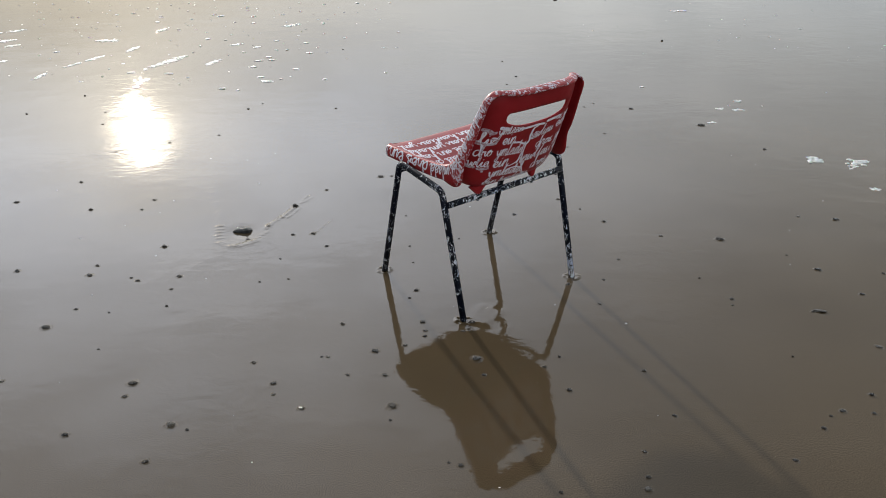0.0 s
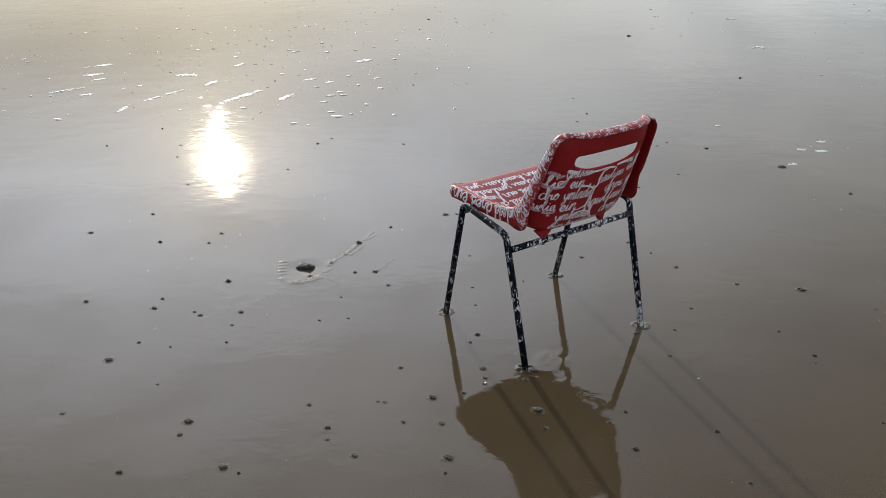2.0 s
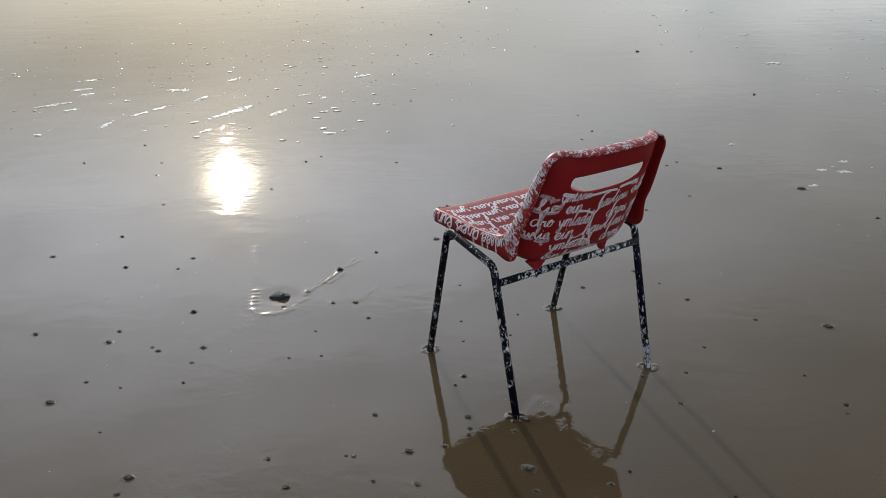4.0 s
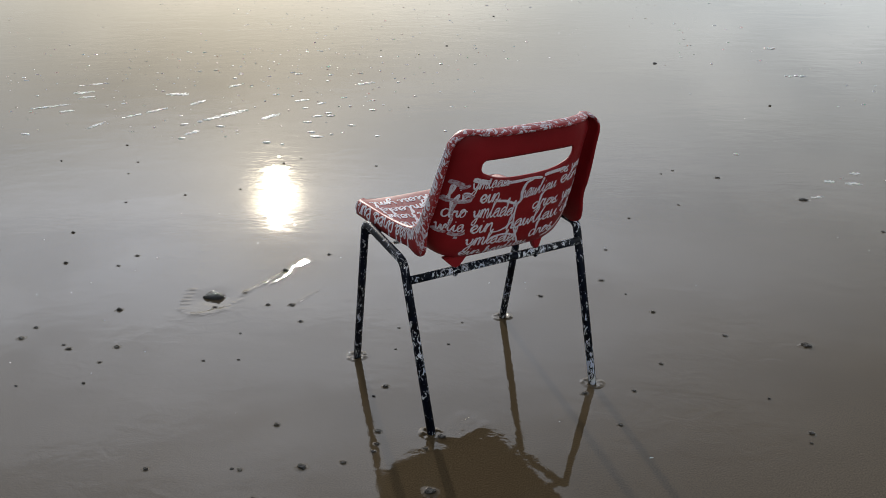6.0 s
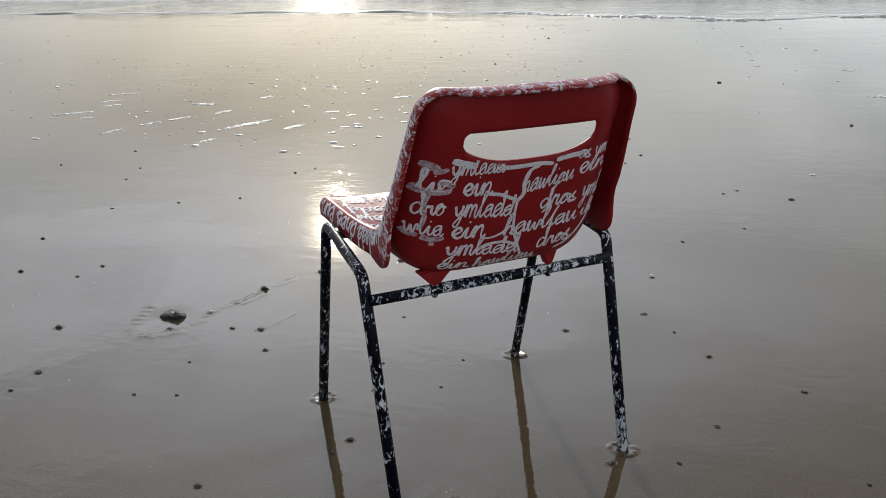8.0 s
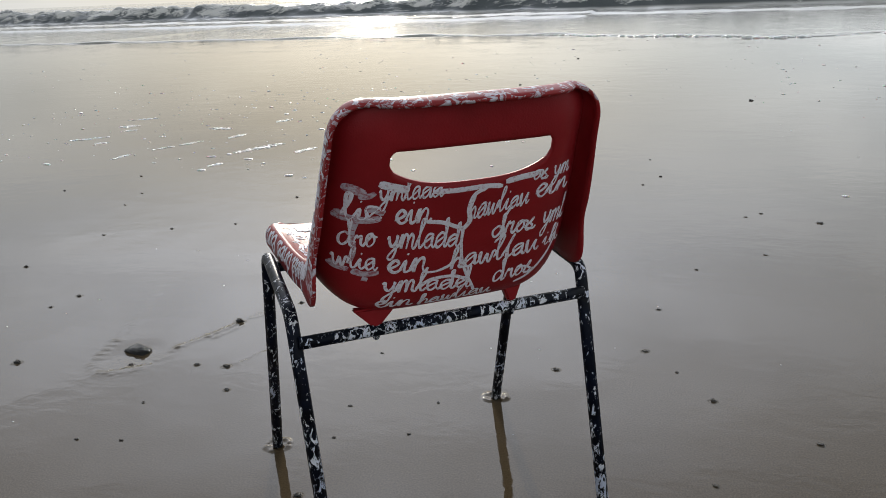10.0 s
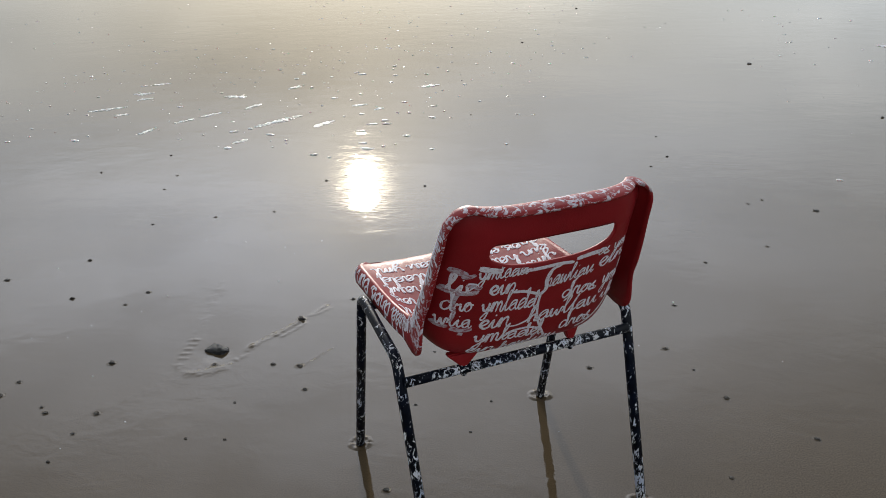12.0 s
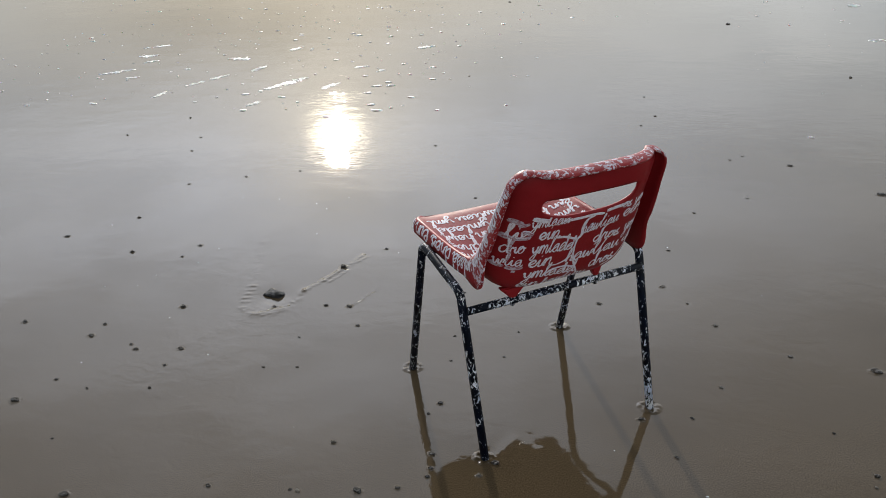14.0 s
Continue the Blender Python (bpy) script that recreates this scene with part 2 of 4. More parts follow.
def sea_water():
    m = Nodes("sea_water", (0.10, 0.115, 0.12), 0.06, 0.0, 1.34)
    geo = m.nt.nodes.new("ShaderNodeSeparateXYZ")
    m.nt.links.new(m.co, geo.inputs[0])
    high = m.math("MULTIPLY", geo.outputs[2], 1.0)
    froth = m.noise(1.7, 6, 0.68, (0.6, 1.2, 1.2), 0.7)
    cover = m.math("ADD", froth, m.ramp(high, (0.20, 0.0), (0.50, 0.20)))
    white = m.ramp(cover, (0.64, 0.0), (0.74, 1.0))
    film = m.ramp(high, (0.16, (0.42, 0.42, 0.40)), (0.24, (0.10, 0.115, 0.125)))
    m.set("Base Color", m.mix(white, film, (0.70, 0.70, 0.69)))
    m.set("Roughness", m.math("MAXIMUM", m.ramp(cover, (0.60, 0.05), (0.72, 0.7)), m.ramp(high, (0.16, 0.10), (0.24, 0.05))))
    steep = m.ramp(high, (0.20, 0.30), (0.36, 1.0))
    b = m.bump(m.math("MULTIPLY", m.noise(2.4, 4, 0.6, (0.35, 1, 1)), steep), 0.018)
    m.bump(m.math("MULTIPLY", froth, steep), 0.06, 0.6, base=b)
    return m.mat


SAND, GLINT_SAND, RED, DAUBED, PAINT, SMEAR, TUBE, PEBBLE, ROCK, FOAM, SEA = (f() for f in (
    wet_sand, glint_pale_sand, red_plastic, daubed_plastic, white_paint, smeared_paint, painted_tube, pebble_stone, rock_stone, sea_foam, sea_water))


# ---- mesh helpers ----
def mesh_of(name, verts, faces, materials, smooth=True, slots=None):
    me = bpy.data.meshes.new(name)
    me.from_pydata([tuple(v) for v in verts], [], faces)
    for mat in materials if isinstance(materials, (list, tuple)) else [materials]:
        me.materials.append(mat)
    if smooth:
        me.polygons.foreach_set("use_smooth", [True] * len(me.polygons))
    if slots:
        me.polygons.foreach_set("material_index", slots)
    me.update()
    return me


def part(name, me, parent, label=""):
    ob = new(name, me)
    ob.parent = parent
    return tagged(ob, label)


def spline(points, steps):
    """Catmull-Rom through the points, as an array."""
    p = np.array(points, float)
    p = np.vstack([2 * p[0] - p[1], p, 2 * p[-1] - p[-2]])
    out = []
    for i in range(1, len(p) - 2):
        for k in range(steps):
            t = k / steps
            out.append(0.5 * (2 * p[i] + (p[i + 1] - p[i - 1]) * t + (2 * p[i - 1] - 5 * p[i] + 4 * p[i + 1] - p[i + 2]) * t * t
                              + (3 * p[i] - p[i - 1] - 3 * p[i + 1] + p[i + 2]) * t ** 3))
    out.append(p[-2])
    return np.array(out)


def tube_mesh(name, path, radius, material, sides=16):
    path = [Vector(p) for p in path]
    verts, faces, side = [], [], None
    for i, p in enumerate(path):
        way = (path[min(i + 1, len(path) - 1)] - path[max(i - 1, 0)]).normalized()
        side = (way.orthogonal() if side is None else side - way * side.dot(way)).normalized()
        up = way.cross(side)
        for k in range(sides):
            a = math.tau * k / sides
            verts.append(p + radius * (math.cos(a) * side + math.sin(a) * up))
    for i in range(len(path) - 1):
        for k in range(sides):
            a, b = i * sides + k, i * sides + (k + 1) % sides
            faces.append((a, b, b + sides, a + sides))
    faces.append(tuple(reversed(range(sides))))
    faces.append(tuple(range(len(verts) - sides, len(verts))))
    return mesh_of(name, verts, faces, material)


def rounded(points, radius, steps=8):
    """A path through the points with its inner corners rounded."""
    pts = [Vector(p) for p in points]
    out = [pts[0]]
    for a, b, c in zip(pts, pts[1:], pts[2:]):
        u, v = (a - b).normalized(), (c - b).normalized()
        d = radius / math.tan(u.angle(v) / 2)
        s, e = b + u * d, b + v * d
        for k in range(steps + 1):
            t = k / steps
            out.append((1 - t) ** 2 * s + 2 * t * (1 - t) * b + t * t * e)
    return out + [pts[-1]]


# ---- ground ----
ROCK_AT = (-0.815, 2.74)


def axis(lo, hi, step, far_lo, far_hi):
    mid = list(np.arange(lo, hi, step))
    def grow(start, end, sign):
        out, d, p = [], step, start
        while abs(p - start) < abs(end - start):
            d *= 1.16
            p += sign * d
            out.append(p)
        return out
    return np.array(grow(lo, far_lo, -1)[::-1] + mid + grow(mid[-1], far_hi, 1))


def bell(x, y, cx, cy, r):
    return np.exp(-((x - cx) ** 2 + (y - cy) ** 2) / (r * r))


def build_ground():
    def finer(cells, lo, hi):
        return np.concatenate([cells[cells < lo], np.arange(lo, hi, 0.0042), cells[cells > hi + 0.003]])

    xs, ys = finer(axis(-2.2, 2.2, 0.0125, -2500, 2500), -1.12, -0.42), finer(axis(1.0, 4.6, 0.0125, -400, 3500), 2.40, 3.18)
    gx, gy = np.meshgrid(xs, ys)
    z = np.zeros_like(gx)
    rx, ry = ROCK_AT
    def lines(points, height, width):
        """A low ridge (or, with a negative height, a furrow) along a bent line."""
        out = np.zeros_like(gx)
        for p, q in zip(points, points[1:]):
            p, q = np.array(p), np.array(q)
            d = q - p
            t = np.clip(((gx - p[0]) * d[0] + (gy - p[1]) * d[1]) / (d @ d), 0, 1)
            out = np.maximum(out, np.exp(-((gx - p[0] - t * d[0]) ** 2 + (gy - p[1] - t * d[1]) ** 2) / width ** 2))
        out[near] *= broken
        return height * out

    near = (gx > -1.35) & (gx < -0.4) & (gy > 2.1) & (gy < 3.25)
    broken = np.clip([0.62 + 0.9 * noise.noise((x * 22, y * 22, 4.4)) + 0.7 * noise.noise((x * 75, y * 75, 1.1)) for x, y in zip(gx[near], gy[near])], 0.0, 1.25)
    # the scoured hollow round the rock and its raised front lip, which runs on as a rivulet to the next stone
    z -= 0.0034 * bell(gx, gy, rx - 0.005, ry - 0.02, 0.060)
    rim = [(rx - 0.07, ry - 0.105), (rx - 0.035, ry - 0.135), (rx + 0.03, ry - 0.135), (rx + 0.072, ry - 0.085), (rx + 0.092, ry - 0.02), (rx + 0.09, ry + 0.04)]
    rill = [(rx + 0.09, ry + 0.04), (rx + 0.132, ry + 0.12), (rx + 0.166, ry + 0.215)]
    z += lines(rim, 0.0016, 0.016)
    z += lines(rill, 0.0019, 0.009) + lines([(x + 0.022, y - 0.006) for x, y in rill[1:]], 0.0012, 0.007)
    z += lines([(rx + 0.178, ry + 0.26), (rx + 0.202, ry + 0.337)], 0.0009, 0.007) + lines([(rx + 0.190, ry + 0.262), (rx + 0.224, ry + 0.325)], 0.0008, 0.007)
    # the crease that the flow leaves on both sides of the hollow
    z += lines([(rx - 0.25, ry + 0.42), (rx - 0.14, ry + 0.14), (rx - 0.105, ry + 0.03)], 0.0006, 0.022)
    z += lines([(rx - 0.026, ry - 0.108), (rx - 0.045, ry - 0.19), (rx - 0.12, ry - 0.31), (rx - 0.26, ry - 0.44)], 0.0004, 0.026)
    # five short ripple marks on its shoulder
    for k in range(5):
        cx, cy = rx - 0.108 + 0.0075 * k, ry + 0.035 - 0.026 * k
        z += lines([(cx - 0.010 - 0.003 * (k % 2), cy - 0.002), (cx + 0.010, cy + 0.004)], 0.0013, 0.0070)
    z += lines([(-0.515, 2.735), (-0.48, 2.826)], 0.0006, 0.009)
    # the fan of ripples behind one foot
    for k in range(3):
        z += lines([(0.085 + 0.022 * k, 2.075 - 0.01 * k), (0.125 + 0.03 * k, 2.17 - 0.018 * k)], 0.0012, 0.013)
    z -= np.clip((gy - 19.0) * 0.03, 0, 3.0)
    verts = np.stack([gx, gy, z], -1).reshape(-1, 3)
    nx, ny = len(xs), len(ys)
    i = (np.arange(ny - 1)[:, None] * nx + np.arange(nx - 1)).reshape(-1)
    faces = np.stack([i, i + 1, i + 1 + nx, i + nx], -1)
    me = mesh_of("ground", verts.tolist(), faces.tolist(), SAND)
    return tagged(new("ground", me), "flat brown tidal sand under a shining film of water", "beach", kind="structure")


ground = build_ground()


# ---- sea ----
def sea_edge(x):
    return 16.6 + 0.9 * np.tanh((-x - 2) / 2.2) - 0.9 * np.exp(-((x - 1.9) / 1.6) ** 2) + 0.12 * np.sin(x * 2.3) + 0.06 * np.sin(x * 6.1 + 1)


def step_up(k):
    return 1 / (1 + math.exp(-max(-50, min(50, k))))


def build_sea():
    xs = np.concatenate([-np.geomspace(2500, 46, 30), np.arange(-45, 30, 0.14), np.geomspace(31, 2500, 30)])
    reach = np.concatenate([[0, 0.015, 0.04, 0.09, 0.2], np.arange(0.4, 6.4, 0.2), np.arange(6.5, 24, 0.11), np.geomspace(24.2, 3400, 70)])
    verts = []
    for j, r in enumerate(reach):
        for x in xs:
            y0 = float(sea_edge(x))
            y = y0 + r
            lip = 0.050 * (1 - math.exp(-r / 0.03)) * (0.45 + 0.8 * max(0.0, noise.noise((x * 0.7, 3.1, 0))))
            z = -0.006 + lip + 0.01 * min(1, r / 4)
            # a second, thin tongue of water that overruns the first
            tongue = 24.3 - 0.05 * x + 0.5 * noise.noise((x * 0.12, 7.7, 0))
            if x < -2.5:
                z += 0.06 * step_up((y - tongue) / 0.03)
            third = 25.8 - 0.09 * x + 0.6 * noise.noise((x * 0.1, 1.7, 0))
            z += 0.06 * step_up((y - third) / 0.05)
            # the breaking wave
            w = y - (27.5 - 0.09 * x + 0.9 * noise.noise((x * 0.16, 0.2, 0)))
            if -3 < w < 12:
                crest = 0.62 * step_up((w - 0.45) / 0.16) * math.exp(-max(0, w - 1.0) / 2.6)
                crest *= 0.85 + 0.3 * noise.noise((x * 0.25, 5.0, 0))
                rough = noise.fractal((x * 1.4, y * 1.4, 0), 0.8, 2.0, 5)
                z += crest * (1 + 0.28 * rough) + 0.02 * rough
            elif w >= 12:
                swell = max(0.0, math.sin((w - 12) / 7.0 + 0.8 * noise.noise((x * 0.03, y * 0.05, 2)))) ** 3
                z += (0.35 * swell if w < 120 else 0.12) + 0.03 * noise.fractal((x * 0.5, y * 0.5, 4), 0.8, 2.0, 3)
            verts.append((x, y, z))
    nx = len(xs)
    faces = [(j * nx + i, j * nx + i + 1, (j + 1) * nx + i + 1, (j + 1) * nx + i) for j in range(len(reach) - 1) for i in range(nx - 1)]
    me = mesh_of("sea", verts, faces, SEA)
    return tagged(new("sea", me), "grey sea with a low breaking wave and thin swash", "sea", kind="structure")


sea = build_sea()


# ---- chair ----
CENTRE = [(0.382, 0.457), (0.348, 0.464), (0.25, 0.450), (0.17, 0.433), (0.10, 0.419), (0.05, 0.412), (0.0, 0.416), (-0.03, 0.440),
          (-0.055, 0.49), (-0.085, 0.56), (-0.114, 0.63), (-0.134, 0.69), (-0.142, 0.753)]
EDGE = [(0.372, 0.471), (0.335, 0.476), (0.25, 0.479), (0.17, 0.482), (0.105, 0.487), (0.062, 0.493), (0.032, 0.504), (0.008, 0.528),
        (-0.014, 0.567), (-0.042, 0.62), (-0.068, 0.675), (-0.089, 0.714), (-0.103, 0.751)]
FINE_C, FINE_E = spline(CENTRE, 16), spline(EDGE, 16)
LENGTH = len(FINE_C) - 1


def along(table, v):
    s = min(max(v, 0.0), 1.0) * LENGTH
    i = min(int(s), LENGTH - 1)
    return table[i] + (table[i + 1] - table[i]) * (s - i)


def half_width(v):
    edge_z = along(FINE_E, v)
    w = 0.222 - 0.013 * min(1, v / 0.4) - 0.028 * min(1.0, max(0.0, (edge_z[1] - 0.51) / 0.23))
    down = 0.751 - edge_z[1]
    if v > 0.6 and down < 0.032:
        w -= 0.032 - math.sqrt(max(0.0, 0.032 ** 2 - (0.032 - down) ** 2))
    front = 0.372 - edge_z[0]
    if v < 0.3 and front < 0.035:
        w -= 0.6 * (0.035 - math.sqrt(max(0.0, 0.035 ** 2 - (0.035 - front) ** 2)))
    return w


def shell_point(u, v):
    """A point of the shell's middle surface: u across, -1 to 1; v from the seat's front to the back's top."""
    power = 5.5 - 0.7 * min(1.0, max(0.0, (v - 0.5) / 0.3))
    k = abs(u) ** power
    c, e = along(FINE_C, v), along(FINE_E, v)
    y, z = c + (e - c) * k
    return Vector((u * half_width(v), y, z))


def shell_normal(u, v):
    """Towards the sitter: up on the seat, forward on the back."""
    e = 0.004
    du = shell_point(min(u + e, 1), v) - shell_point(max(u - e, -1), v)
    dv = shell_point(u, min(v + e, 1)) - shell_point(u, max(v - e, 0))
    n = dv.cross(du)
    return n.normalized() if n.length > 1e-9 else Vector((0, 0, 1))


def v_at_height(u, z):
    lo, hi = 0.5, 1.0
    for _ in range(24):
        mid = (lo + hi) / 2
        if shell_point(u, mid).z < z:
            lo = mid
        else:
            hi = mid
    return lo


def edge_way(v):
    """The direction in which the side flange leaves the edge, seen from the side."""
    e = 0.03
    a, b = along(FINE_E, max(v - e, 0)), along(FINE_E, min(v + e, 1))
    t = Vector((0, b[0] - a[0], b[1] - a[1])).normalized()
    return Vector((0, -t.z, t.y))


def flange_depth(v):
    bend = math.exp(-((v - 0.53) / 0.07) ** 2)
    return 0.030 + 0.012 * min(1, v / 0.35) + 0.034 * bend + 0.004 * min(1, max(0.0, (v - 0.6) / 0.1)) - 0.016 * min(1, max(0.0, (v - 0.70) / 0.25))


def flange_point(side, v, d):
    """On the side flange: d from 0 at the edge to 1 at the free rim."""
    e = along(FINE_E, v)
    depth = flange_depth(v)
    way = edge_way(v)
    out = 0.011 * math.sin(min(1.0, d * 1.6) * math.pi / 2)
    up = min(1.0, max(0.0, 1 - (0.751 - e[1]) / 0.032)) if v > 0.6 else 0.0
    return Vector((side * (half_width(v) + out * math.sqrt(1 - up * up)), e[0], e[1] + 0.7 * out * up)) + way * depth * (d ** 1.25)


SLOT = 0.121


def slot_band(x):
    """Lower and upper height of the hand hole at x."""
    k = min(abs(x) / SLOT, 1.0)
    end = max(0.0, (k - 0.93) / 0.07) ** 2
    return 0.633 + 0.027 * k ** 3 + 0.007 * end, 0.687 - 0.008 * end


def build_shell(chair):
    inner = [math.sin(a) * SLOT for a in np.linspace(-math.pi / 2, math.pi / 2, 29)]
    outer = np.linspace(SLOT, 1.0, 15)[1:]
    verts, index, faces, slots = [], {}, [], []
    rows_a, rows_b, rows_c = 56, 10, 18
    nu = 28 + 2 * 14

    def column_u(c, v):
        hw = half_width(v)
        if 14 <= c <= 42:
            return inner[c - 14] / 0.189
        k = (c - 42) / 14 if c > 42 else (14 - c) / 14
        u = SLOT / 0.189 + (1 - SLOT / 0.189) * k
        return u if c > 42 else -u

    columns = []
    for c in range(nu + 1):
        u = column_u(c, 0)
        x = u * 0.189
        low, high = slot_band(x) if abs(x) <= SLOT + 1e-6 else slot_band(SLOT)
        if abs(x) > SLOT + 1e-6:
            low, high = 0.667, 0.679
        vl, vh = v_at_height(u, low), v_at_height(u, high)
        vs = [vl * r / rows_a for r in range(rows_a)] + [vl + (vh - vl) * r / rows_b for r in range(rows_b)] + [vh + (1 - vh) * math.sin(r / rows_c * math.pi / 2) for r in range(rows_c + 1)]
        columns.append((u, vs))
    nv = rows_a + rows_b + rows_c
    for c, (u, vs) in enumerate(columns):
        for r, v in enumerate(vs):
            index[c, r] = len(verts)
            verts.append(shell_point(u, v))
    for c in range(nu):
        for r in range(nv):
            if rows_a <= r < rows_a + rows_b and 14 <= c < 42:
                continue
            faces.append((index[c, r], index[c, r + 1], index[c + 1, r + 1], index[c + 1, r]))
            slots.append(0)
    # the flange all round: both sides, the top and the front
    ring = [(0, r) for r in range(nv + 1)] + [(c, nv) for c in range(1, nu + 1)] + [(nu, r) for r in range(nv - 1, -1, -1)] + [(c, 0) for c in range(nu - 1, 0, -1)]
    steps = (0.12, 0.3, 0.55, 0.8, 1.0)
    grown = []
    for c, r in ring:
        u, vs = columns[c]
        v = vs[r]
        row = [index[c, r]]
        for d in steps:
            if c in (0, nu):
                p = flange_point(1 if c else -1, v, d)
            else:
                p = shell_point(u, v)
                end = abs(u) ** 6
                if r == nv:
                    lip = 0.0077 * math.sin(min(1.0, d * 1.6) * math.pi / 2)
                    deep = 0.036 + (flange_depth(1.0) - 0.036) * end
                    p = p + Vector((0, 0, lip)) + edge_way(1.0) * deep * d ** 1.25
                else:
                    p = p + Vector((0, 0.012 * math.sin(d * math.pi / 2), -0.030 * d ** 1.3))
                    p = p * (1 - end) + (flange_point(1 if u > 0 else -1, 0.0, d) - Vector(((1 if u > 0 else -1) * half_width(0.0) * (1 - abs(u)), 0, 0))) * end
            row.append(len(verts))
            verts.append(p)
        grown.append((row, v, r == nv))
    for i, (row, v, top) in enumerate(grown):
        nxt, v2, _ = grown[(i + 1) % len(grown)]
        for k in range(len(steps)):
            faces.append((row[k], row[k + 1], nxt[k + 1], nxt[k]))
            slots.append(1 if min(v, v2) > 0.50 and (top or verts[row[0]].x < 0.15 or v > 0.96) else 0)
    me = mesh_of("shell", verts, faces, [RED, DAUBED], slots=slots)
    ob = part("shell", me, chair, "moulded red plastic shell with a long hand hole")
    solid = ob.modifiers.new("thickness", "SOLIDIFY")
    solid.thickness, solid.offset, solid.material_offset = 0.0048, 0.0, -1
    return ob


# One-stroke letters on a grid of tenths of the small letters' height
LETTERS = {
    "z": "0,8 2,10 7,9 4,5 1,0 4,1 8,0 10,3",
    "a": "8,9 4,10 1,6 2,1 5,0 8,4 8,9 8,3 10,0 12,3", "d": "8,8 5,10 1,7 1,2 4,0 8,4 9,12 9,20 7,18 9,8 9,1 11,0 13,3",
    "e": "0,3 5,5 7,8 4,10 1,6 3,1 6,0 9,3", "h": "0,3 4,15 4,20 2,17 2,0 3,6 6,10 8,7 8,2 10,0 12,3",
    "i": "0,3 3,10 3,2 5,0 8,3", "l": "0,3 4,14 5,19 3,20 2,14 3,2 5,0 8,3",
    "m": "0,3 2,10 2,0 3,6 5,10 7,8 7,0 8,6 10,10 12,8 12,2 14,0 16,3", "n": "0,3 2,10 2,0 3,6 6,10 8,8 8,2 10,0 12,3",
    "o": "6,10 2,9 1,4 4,0 8,4 7,9 5,9 11,8", "r": "0,3 2,10 3,8 6,9 6,3 8,0 10,3",
    "s": "0,2 5,10 6,9 4,6 7,3 4,0 1,1 8,0 10,3", "u": "0,8 1,10 2,2 4,0 8,9 8,3 10,0 12,3",
    "w": "0,8 1,10 2,2 4,0 6,8 7,2 9,0 11,9 13,8", "y": "0,8 1,10 2,4 5,2 8,8 8,10 8,0 6,-8 3,-9 2,-6 6,-1 11,3",
}
hand = random.Random(7)


def word_strokes(word):
    """The pen's lines for a word, its width, in units of the small letters' height."""
    x, line, dots = 0.0, [], []
    for ch in word:
        pts = [tuple(float(k) / 10 for k in p.split(",")) for p in LETTERS[ch].split()]
        grow = hand.uniform(0.9, 1.12)
        for px, py in pts:
            line.append((x + px + hand.uniform(-0.03, 0.03), py * grow + hand.uniform(-0.04, 0.04)))
        if ch == "i":
            dots.append([(x + 0.33, 1.42), (x + 0.40, 1.56)])
        x += max(p[0] for p in pts) - 0.08
    return [line] + dots, x


def ribbon(strokes, place, width, name, parent, material=None, label=""):
    """Brush lines laid on a surface: place(a, b) gives point and normal there."""
    verts, faces = [], []
    for line in strokes:
        fine = spline(line, 5) if len(line) > 2 else np.array(line, float)
        rows, phase = [], hand.uniform(0, 9)
        for i, (a, b) in enumerate(fine):
            t = fine[min(i + 1, len(fine) - 1)] - fine[max(i - 1, 0)]
            size = math.hypot(*t) or 1.0
            w = width * (0.8 + 0.35 * noise.noise((i * 0.13 + phase, 0.3, 0)))
            if i in (0, len(fine) - 1):
                w *= 0.6
            ox, oy = -t[1] / size * w, t[0] / size * w
            row = []
            for k, lift in ((-1, 0.0002), (0, 0.0009), (1, 0.0002)):
                p, n = place(a + ox * k, b + oy * k)
                row.append(len(verts))
                verts.append(p + n * (0.0027 + lift))
            rows.append(row)
        for r, s in zip(rows, rows[1:]):
            for k in (0, 1):
                faces.append((r[k], r[k + 1], s[k + 1], s[k]))
    me = mesh_of(name, verts, faces, material or PAINT)
    return part(name, me, parent, label)


def half_back(z):
    return 0.209 - 0.028 * min(1.0, max(0.0, (z - 0.51) / 0.23))


def on_back(x0, z0, size, rise, lean=0.18, stretch=1.0):
    def place(a, b):
        x = x0 + size * (a * stretch + lean * b)
        z = z0 + size * b + rise * (x - x0)
        if abs(x) < SLOT:
            z = min(z, slot_band(x)[0] - 0.004)
        u = max(-0.985, min(0.985, x / half_back(z)))
        v = v_at_height(u, z)
        return shell_point(u, v), -shell_normal(u, v)
    return place


def on_seat(x0, y0, size, stretch=1.0):
    def place(a, b):
        u = max(-0.985, min(0.985, (x0 - size * a * stretch) / 0.208))
        y = y0 - size * b
        lo, hi = 0.0, 0.56
        for _ in range(20):
            mid = (lo + hi) / 2
            if shell_point(u, mid).y > y:
                lo = mid
            else:
                hi = mid
        return shell_point(u, lo), shell_normal(u, lo)
    return place


def on_flange(side, v0, per_v, size):
    """Lines that run along the flange from v0 towards smaller v, with their tops towards the free rim."""
    def place(a, b):
        v = max(0.01, min(0.99, v0 - a * per_v))
        d = max(0.03, min(0.97, 0.16 + b * size / flange_depth(v)))
        p = flange_point(side, v, d)
        e = 0.02
        t1 = flange_point(side, min(v + e, 1), d) - flange_point(side, max(v - e, 0), d)
        t2 = flange_point(side, v, min(d + e, 1)) - flange_point(side, v, max(d - e, 0))
        n = t1.cross(t2).normalized()
        return p, n if n.x * side > 0 else -n
    return place


